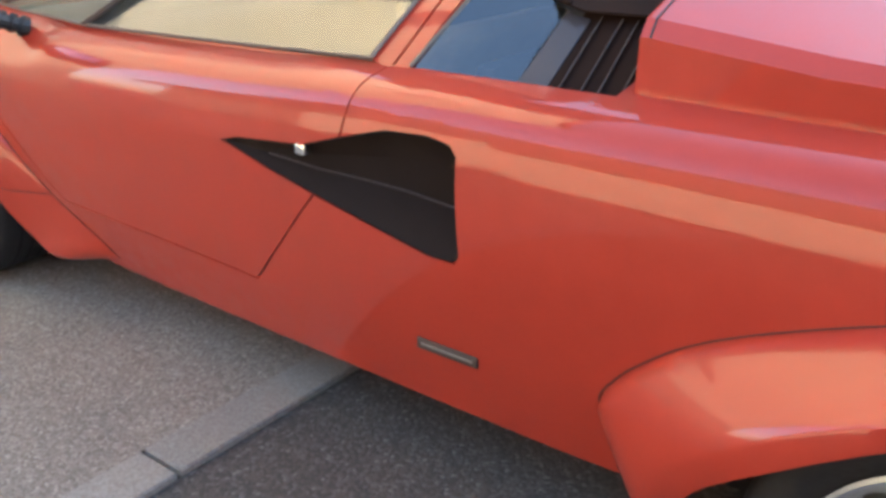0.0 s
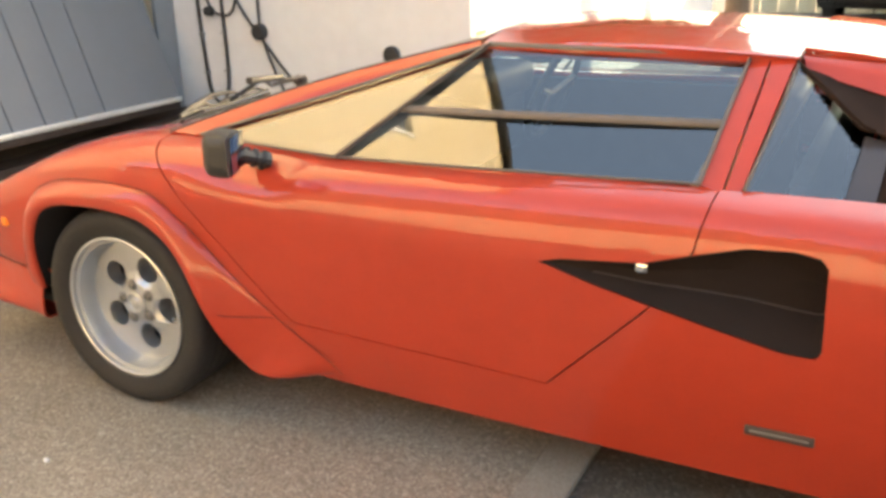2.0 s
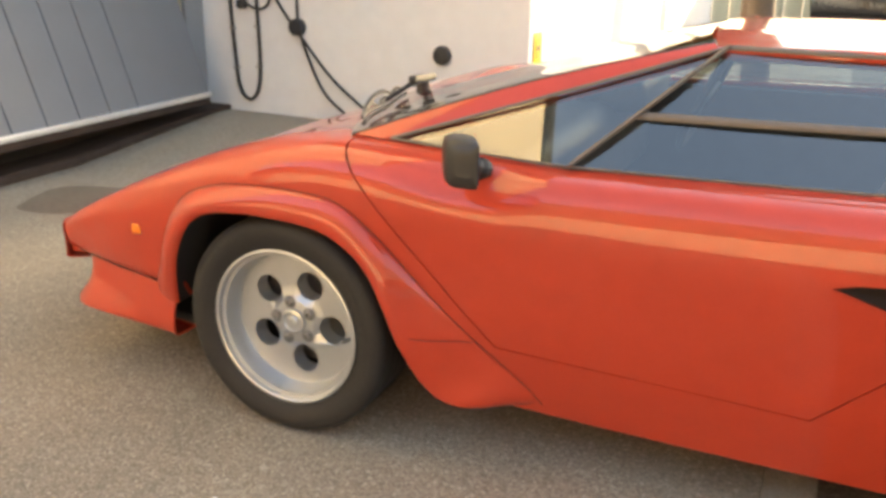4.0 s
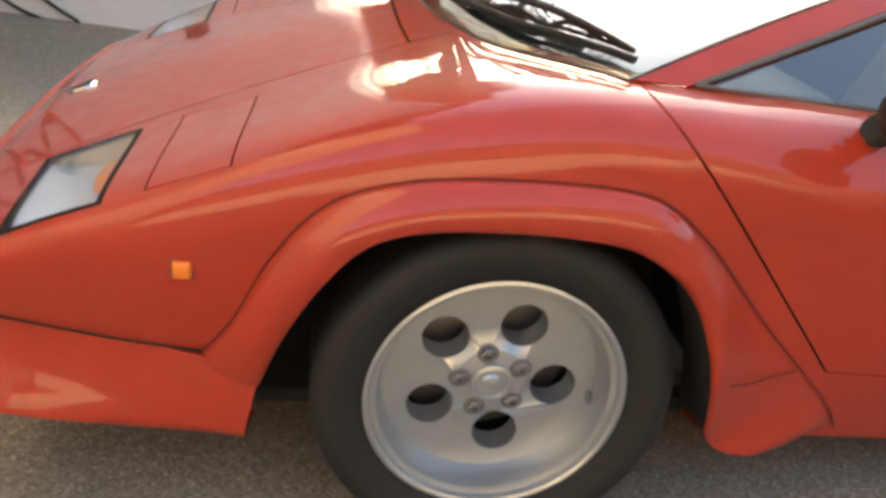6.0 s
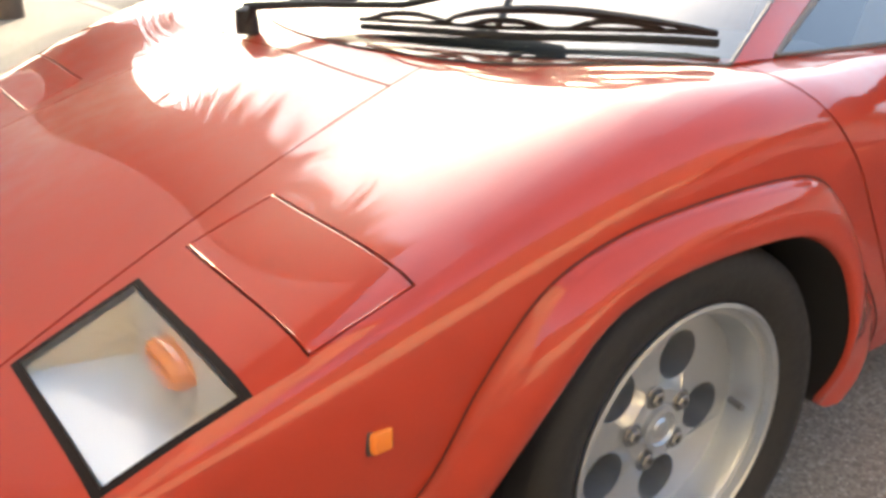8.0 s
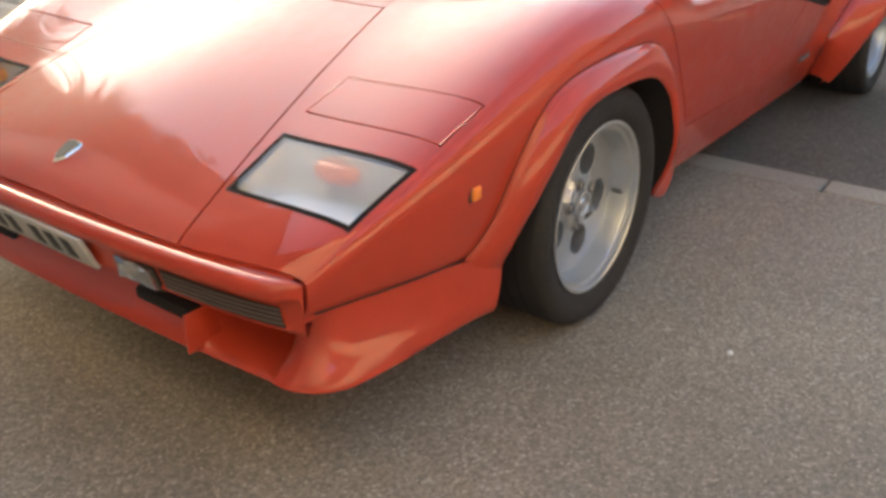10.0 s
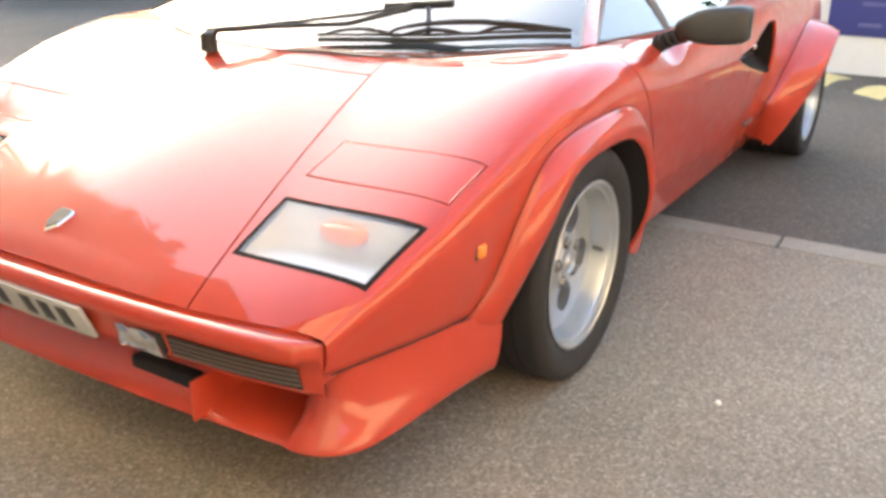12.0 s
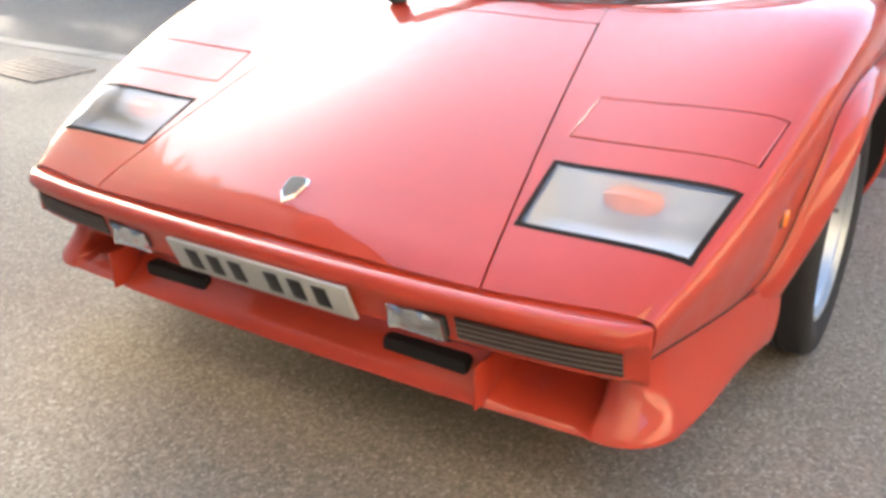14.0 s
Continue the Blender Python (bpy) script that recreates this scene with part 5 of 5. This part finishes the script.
# ---- things on the white wall ----
def on_wall(pts, d=0.02):
    return [(x, WY - d, z) for x, z in pts]


hose = thing("cable_loop", "black cable hanging in a long loop on the white wall", "cable", (-2.66, WY - 0.02, 0.5))
loop = smooth_line(on_wall([(-2.78, 1.5), (-2.77, 1.0), (-2.745, 0.5), (-2.72, 0.28), (-2.64, 0.20), (-2.56, 0.28), (-2.535, 0.5), (-2.54, 0.9), (-2.54, 1.25)]), 8)
bm = tube([Vector(p) - Vector((-2.66, WY - 0.02, 0.5)) for p in loop], 0.013, 8)
part("cable", bm, CABLE, hose)
for x, z in ((-2.742, 0.42), (-2.758, 0.70), (-2.545, 0.44), (-2.545, 0.72)):
    part("clip", box((x + 2.66 - 0.018, -0.016, z - 0.508), (x + 2.66 + 0.018, 0.02, z - 0.492), 0.004), GREYMETAL, hose)
c2 = thing("crossed_cables", "two black cables crossing at a round wall fitting", "cable", (-2.18, WY - 0.02, 0.7))
for pts in ([(-2.45, 1.05), (-2.34, 0.86), (-2.18, 0.66), (-1.95, 0.40), (-1.66, 0.18), (-1.50, 0.08)], [(-2.20, 1.5), (-2.205, 1.0), (-2.20, 0.74), (-2.12, 0.50), (-2.0, 0.28), (-1.80, 0.13), (-1.65, 0.07)], [(-2.74, 1.25), (-2.66, 0.92), (-2.52, 0.84), (-2.42, 0.92), (-2.38, 1.2)]):
    part("cable", tube([Vector(p) - Vector((-2.18, WY - 0.02, 0.7)) for p in smooth_line(on_wall(pts), 6)], 0.010, 8), CABLE, c2)
part("junction_disc", lathe([(0.058, -0.02), (0.058, 0.025), (0.048, 0.035), (0.02, 0.037), (0.001, 0.036)], (-0.03, 0, 0.03), seg=28), CABLE, c2, "round black fitting")
part("socket", lathe([(0.035, -0.02), (0.035, 0.03), (0.02, 0.036), (0.001, 0.036)], (-0.48, 0, 0.17), seg=20), CABLE, c2)
knob = thing("wall_fitting", "round black fitting on the white wall", "fitting", (-1.115, WY - 0.005, 0.60))
part("disc", lathe([(0.062, -0.005), (0.062, 0.02), (0.052, 0.034), (0.018, 0.040), (0.001, 0.040)], (0, 0, 0), seg=32), CABLE, knob)
hyd = thing("hydrant_sign", "small yellow hydrant sign with a black letter on the white wall", "sign", (CX + 0.004, WY + 0.15, 0.66))
part("sign_plate", box((-0.002, -0.075, -0.10), (0.006, 0.075, 0.10), 0.002), YELLOW, hyd)
for lo, hi in (((-0.045, -0.06), (-0.025, 0.07)), ((0.025, -0.06), (0.045, 0.07)), ((-0.025, -0.005), (0.025, 0.015))):
    part("letter_bar", box((0.0062, lo[0], lo[1]), (0.0082, hi[0], hi[1])), INK, hyd)

# ---- low wall with the sign, hedge, speed ramp ----
wall_block("wall_east", (5.30, -9.0, -0.1), (5.52, -0.02, 0.93), WHITE_RENDER, "low white rendered boundary wall")
tagged(part("trim_coping", box((5.26, -9.0, 0.93), (5.56, 0.02, 1.0), 0.012), WHITE_RENDER), "white coping along the low wall", "coping", kind="structure")
sign = thing("private_sign", "blue sign reading private on the low white wall", "sign", (5.298, -0.86, 0.56))
part("sign_board", box((-0.012, -0.27, -0.29), (0.0, 0.27, 0.29), 0.003), SIGN_BLUE, sign, "blue board")
part("sign_band", box((-0.0145, -0.268, 0.085), (-0.0125, 0.268, 0.185), 0.0008), SIGN_PALE, sign, "pale band")
txt = bpy.data.curves.new("words", 'FONT')
txt.body, txt.size, txt.align_x, txt.align_y, txt.extrude = "PRIVATE", 0.105, 'CENTER', 'CENTER', 0.0008
tob = new("words", txt)
tob.data.materials.append(SIGN_BLUE)
tob.parent = sign
tob.matrix_basis = pose(-0.0155, 0, 0.133, 90, 0, -90)
for lo, hi, z in ((-0.20, 0.23, 0.235), (0.13, 0.24, 0.045), (-0.10, 0.06, -0.21), (-0.20, 0.05, -0.06)):
    part("unreadable_line", box((-0.0145, lo, z - 0.014), (-0.0125, hi, z + 0.014), 0.0008), SIGN_FADED, sign)
ramp = thing("speed_ramp", "low speed ramp in yellow and black blocks on the asphalt", "speed ramp", (4.7, -1.0, 0))
arc = [(-0.17, 0.0), (-0.13, 0.022), (-0.06, 0.04), (0.06, 0.04), (0.13, 0.022), (0.17, 0.0)]
dirr = Vector((-0.62, -0.78, 0)).normalized()
nrm = Vector((dirr.y, -dirr.x, 0))
for k in range(12):
    rows = [[dirr * (-0.7 + 0.25 * k + e) + nrm * o + Vector((0, 0, z - 0.012)) for o, z in arc] for e in (0.0, 0.246)]
    bm = grid(rows)
    for r in rows:
        bm.faces.new([bm.verts.new(p) for p in r])
    bmesh.ops.recalc_face_normals(bm, faces=bm.faces[:])
    part("ramp_block", bm, RAMP_YELLOW if k % 2 else ASPHALT, ramp)


def leaf_cloud(n, lo, hi, size, bm=None, ball=False, seed=3):
    """Many small folded leaves in a box or an uneven ball."""
    rnd = random.Random(seed)
    verts, faces = [], []
    c = [(a + b) / 2 for a, b in zip(lo, hi)]
    h = [(b - a) / 2 for a, b in zip(lo, hi)]
    while len(faces) < n * 2:
        p = [rnd.uniform(-1, 1) for _ in range(3)]
        if ball:
            d = math.sqrt(sum(q * q for q in p))
            if d > 0.85 + 0.25 * noise.noise(Vector(p) * 2.2):
                continue
            if d < 0.45 and rnd.random() < 0.7:
                continue
        elif max(abs(p[0]), abs(p[2])) < 0.6 and rnd.random() < 0.8:
            continue
        q = Vector([a + b * e for a, b, e in zip(c, h, p)]) + 0.12 * Vector((noise.noise(Vector(p) * 5), noise.noise(Vector(p) * 5 + Vector((9, 0, 0))), noise.noise(Vector(p) * 5 + Vector((0, 9, 0)))))
        u = Vector((rnd.uniform(-1, 1), rnd.uniform(-1, 1), rnd.uniform(-0.6, 1))).normalized()
        v = u.orthogonal().normalized()
        s = size * rnd.uniform(0.6, 1.4)
        i = len(verts)
        w = u.cross(v)
        verts += [q, q + s * (0.5 * u + 0.32 * v + 0.08 * w), q + s * u, q + s * (0.5 * u - 0.32 * v + 0.08 * w)]
        faces += [(i, i + 1, i + 2), (i, i + 2, i + 3)]
    me = bpy.data.meshes.new("leaves")
    me.from_pydata([tuple(v) for v in verts], [], faces)
    me.materials.append(LEAF)
    return me


hedge = new("hedge", leaf_cloud(60000, (6.2, -9, 0.0), (8.4, 7.0, 2.2), 0.10, seed=5))
tagged(hedge, "tall uneven green hedge behind the low wall", "hedge", kind="stuff")
# This hedge's height is chosen to help shade the car.
hedge2 = new("hedge_far", leaf_cloud(26000, (9.5, 6.5, 0.0), (12.5, 13.0, 4.7), 0.17, seed=8))
tagged(hedge2, "tall green hedge beyond the yard", "hedge", kind="stuff")
# Unseen trees, added only to block the low sun from car and drive.
hedge3 = new("sun_block_trees", leaf_cloud(32000, (9.5, 12.8, 0.0), (12.5, 18.8, 6.9), 0.20, seed=9))
tagged(hedge3, "unseen tall trees added to keep the low sun off the car", "trees", kind="stuff")
fence = thing("board_fence", "pale weathered board fence at the back of the yard", "fence", (6.0, 14.0, 0))
for k in range(40):
    part("board", box((-7.0 + 0.30 * k, -0.02, 0.0), (-7.0 + 0.30 * k + 0.285, 0.015, 1.7), 0.006), CREAM, fence)


# ---- spiky palm and evergreen at the house corner, known from its mirror image in the bonnet ----
palm = thing("palm_tree", "leaning palm with a round head of sword-shaped leaves", "palm", (0.50, 6.40, 0.03))
part("trunk", tube([(-0.62 * (k / 13) ** 2, -0.10 * k / 13, 0.34 * k) for k in range(14)], [0.135 - 0.004 * k + 0.008 * (k % 2) for k in range(14)], 12), BARK, palm)
# Unseen leaves, added so the bonnet mirrors no bright strip of sunlit wall.
climber = new("wall_screen_leaves", leaf_cloud(9000, (-0.50, 3.15, 1.75), (-0.02, 6.6, 4.5), 0.15, seed=31))
tagged(climber, "unseen dark leaves added to screen the sunlit side wall from the bonnet", "climber", kind="stuff")
evergreen = thing("evergreen_tree", "dense dark evergreen tree behind the palm", "tree", (0.22, 8.05, 0.03))
limbs = tube([(0, 0, 0), (0.02, 0.02, 1.5), (-0.05, 0.0, 3.5), (-0.08, 0.0, 5.4)], [0.12, 0.10, 0.08, 0.03], 10)
for k in range(6):
    a = 1.05 * k
    tube([(0.0, 0.0, 1.9 + 0.4 * k), (0.25 * math.cos(a), 0.5 * math.sin(a), 2.5 + 0.4 * k), (0.4 * math.cos(a), 0.9 * math.sin(a), 2.9 + 0.4 * k)], [0.05, 0.035, 0.012], 6, limbs)
part("trunk", limbs, BARK, evergreen)
foliage = new("crown", leaf_cloud(17000, (-0.72, -1.35, 2.0), (0.25, 1.35, 5.6), 0.20, ball=True, seed=21))
foliage.parent = evergreen
rnd = random.Random(11)
verts, faces = [], []
for k in range(760):
    a, e = rnd.uniform(0, 2 * math.pi), rnd.uniform(-1.0, 1.5)
    d = Vector((math.cos(a) * math.cos(e), math.sin(a) * math.cos(e), math.sin(e)))
    s = d.cross(Vector((0.3, 0.2, 1))).normalized()
    ln, o = rnd.uniform(0.95, 1.5), Vector((-0.62, -0.10, 4.4)) + d * 0.08
    i = len(verts)
    for t, w in ((0, 0.024), (0.4, 0.036), (0.75, 0.022), (1.0, 0.001)):
        c = o + d * ln * t + Vector((0, 0, -0.22 * t * t))
        verts += [tuple(c - s * w), tuple(c + s * w)]
    for j in range(3):
        faces.append((i + 2 * j, i + 2 * j + 1, i + 2 * j + 3, i + 2 * j + 2))
me = bpy.data.meshes.new("crown")
me.from_pydata(verts, [], faces)
me.materials.append(PALM)
crown = new("crown", me)
crown.parent = palm


# ---- parked cars in the distance ----
def plain_car(name, label, paint, at, heading, plate_mat):
    """A hatchback with body, windows, lamps, wheels. It points along +x before it is turned."""
    c = thing(name, label, "car")
    out = [(-2.05, 0.42), (-2.10, 0.62), (-2.06, 0.92), (-1.95, 1.02), (-1.62, 1.42), (-1.0, 1.50), (0.1, 1.46), (0.95, 1.02), (1.75, 0.90), (2.02, 0.72), (2.05, 0.42), (1.9, 0.24), (-1.9, 0.26)]
    ys = [-0.86, -0.80, -0.4, 0, 0.4, 0.80, 0.86]
    rows = []
    for y in ys:
        f = 1 - 0.03 * (abs(y) / 0.86) ** 4
        rows.append([(v[0] * f, y * (1 if v[1] < 1.0 else 1 - 0.28 * (v[1] - 1.0)), v[1]) for v in [(p.x, p.y) for p in smooth_line([(x, z, 0) for x, z in out], 3)]])
    bm = grid(rows, close=True)
    for r in (rows[0], rows[-1]):
        bm.faces.new([bm.verts.new(p) for p in r])
    bmesh.ops.remove_doubles(bm, verts=bm.verts[:], dist=1e-4)
    bmesh.ops.recalc_face_normals(bm, faces=bm.faces[:])
    part("body", bm, paint, c, sharp=0.7)
    part("rear_window", strip((-2.0, -0.60, 1.06), (-2.0, 0.60, 1.06), (-1.68, -0.52, 1.40), (-1.68, 0.52, 1.40)), BLACK_PAINT, c, thick=0.01)
    for s in (-1, 1):
        part("side_window", strip((-1.5, s * 0.852, 1.04), (0.72, s * 0.852, 1.04), (-1.3, s * 0.76, 1.38), (0.12, s * 0.765, 1.36)), BLACK_PAINT, c, thick=0.01)
        part("tail_lamp", box((-2.12, s * 0.70 - 0.12, 0.80), (-2.0, s * 0.70 + 0.12, 0.98), 0.03), RED, c, "red tail lamp")
        for x in (-1.28, 1.28):
            w = part("wheel", lathe([(0.20, 0.0), (0.215, 0.01), (0.27, 0.015), (0.31, 0.0), (0.32, -0.03), (0.32, -0.18), (0.2, -0.2)], (x, s * 0.865, 0.32), axis_y=s, seg=40), RUBBER, c)
            part("rim", lathe([(0.205, 0.008), (0.195, -0.005), (0.19, -0.03)], (x, s * 0.865, 0.32), axis_y=s, seg=40), SILVER, w)
            part("disc", lathe([(0.19, -0.03), (0.001, -0.03)], (x, s * 0.865, 0.32), axis_y=s, seg=24), DARK, w)
            for k in range(5):
                a = 2 * math.pi * k / 5
                yy = s * 0.86
                part("spoke", tube([(x + 0.02 * math.cos(a), yy, 0.32 + 0.02 * math.sin(a)), (x + 0.195 * math.cos(a), yy, 0.32 + 0.195 * math.sin(a))], 0.022, 6), SILVER, w)
    part("rear_bumper", box((-2.16, -0.82, 0.36), (-2.0, 0.82, 0.62), 0.05, seg=3), paint, c)
    p = part("number_plate", box((-2.185, -0.26, 0.66), (-2.165, 0.26, 0.77), 0.003), plate_mat, c)
    part("plate_bar", box((-2.188, -0.21, 0.69), (-2.1855, 0.21, 0.74)), INK, p)
    c.matrix_basis = pose(*at, 0, 0, heading)
    return c


plain_car("silver_hatchback", "silver hatchback with a yellow rear plate parked in the yard", SILVER_PAINT, (6.0, 10.6, 0.04), 100, YELLOW)
plain_car("black_hatchback", "black hatchback parked beside the white wall", BLACK_PAINT, (1.9, 13.2, 0.04), 80, YELLOW)

# ---- house across the yard, behind the camera ----
wall_block("wall_south", (-9.0, -9.3, -0.1), (10.0, -9.0, 2.35), CREAM, "cream rendered house front across the drive")
gable_roof("roof_south", -9.3, 10.3, -14.0, -8.7, 2.35, 4.6, "brown tiled roof of the house across the drive", along_y=False)

# ---- edging between driveway and asphalt, drain grating, small marks ----
rnd = random.Random(4)
edging = tagged(new("edging"), "pale concrete edging between driveway and asphalt", "edging", kind="structure")
bm0 = box((0.0, 0.0, -0.04), (0.128, 0.905, 0.004), 0.004, seg=1)
me = bpy.data.meshes.new("edging_block")
bm0.to_mesh(me)
bm0.free()
me.materials.append(CONCRETE)
for k in range(19):
    o = new("edging_block", me)
    o.parent = edging
    o.matrix_basis = pose(1.234 + rnd.uniform(-0.002, 0.002), -6.63 + 0.915 * k - 0.01, 0.001 + ground_z(0, -6.63 + 0.915 * k), 0, 0, rnd.uniform(-0.15, 0.15))
bm = bmesh.new()
bm.faces.new([bm.verts.new((-2.28 + (0.26 + 0.03 * math.sin(3 * a)) * math.cos(a), 0.55 + (0.30 + 0.04 * math.sin(2 * a + 1)) * math.sin(a), 0.003)) for a in (2 * math.pi * k / 40 for k in range(40))])
tagged(part("damp_patch", bm, DAMP), "dark oily patch soaked into the drive", "stain", kind="structure")
drain = tagged(new("drain_grating"), "rusty drain grating sunk in the drive", "drain")
drain.matrix_basis = pose(0.86, 3.46, ground_z(0.86, 3.46), 0, 0, -6)
part("pit", box((-0.17, -0.31, 0.001), (0.17, 0.31, 0.003)), DARK, drain)
for lo, hi in (((-0.185, -0.33), (0.185, -0.305)), ((-0.185, 0.305), (0.185, 0.33)), ((-0.185, -0.305), (-0.16, 0.305)), ((0.16, -0.305), (0.185, 0.305))):
    part("grating_frame", box((*lo, 0.0), (*hi, 0.010), 0.002), RUST, drain)
for k in range(13):
    part("bar", box((-0.16, -0.287 + 0.0455 * k, 0.0), (0.16, -0.259 + 0.0455 * k, 0.008), 0.002), RUST, drain)
for k in range(6):
    part("cross_bar", box((-0.139 + 0.051 * k, -0.305, 0.001), (-0.116 + 0.051 * k, 0.305, 0.0105), 0.002), RUST, drain)
sp = bmesh.new()
bmesh.ops.create_icosphere(sp, subdivisions=1, radius=0.008)
tagged(part("pebble", sp, WHITE_PAINT), "small white pebble on the drive", "pebble").location = (0.03, -1.28, 0.004)
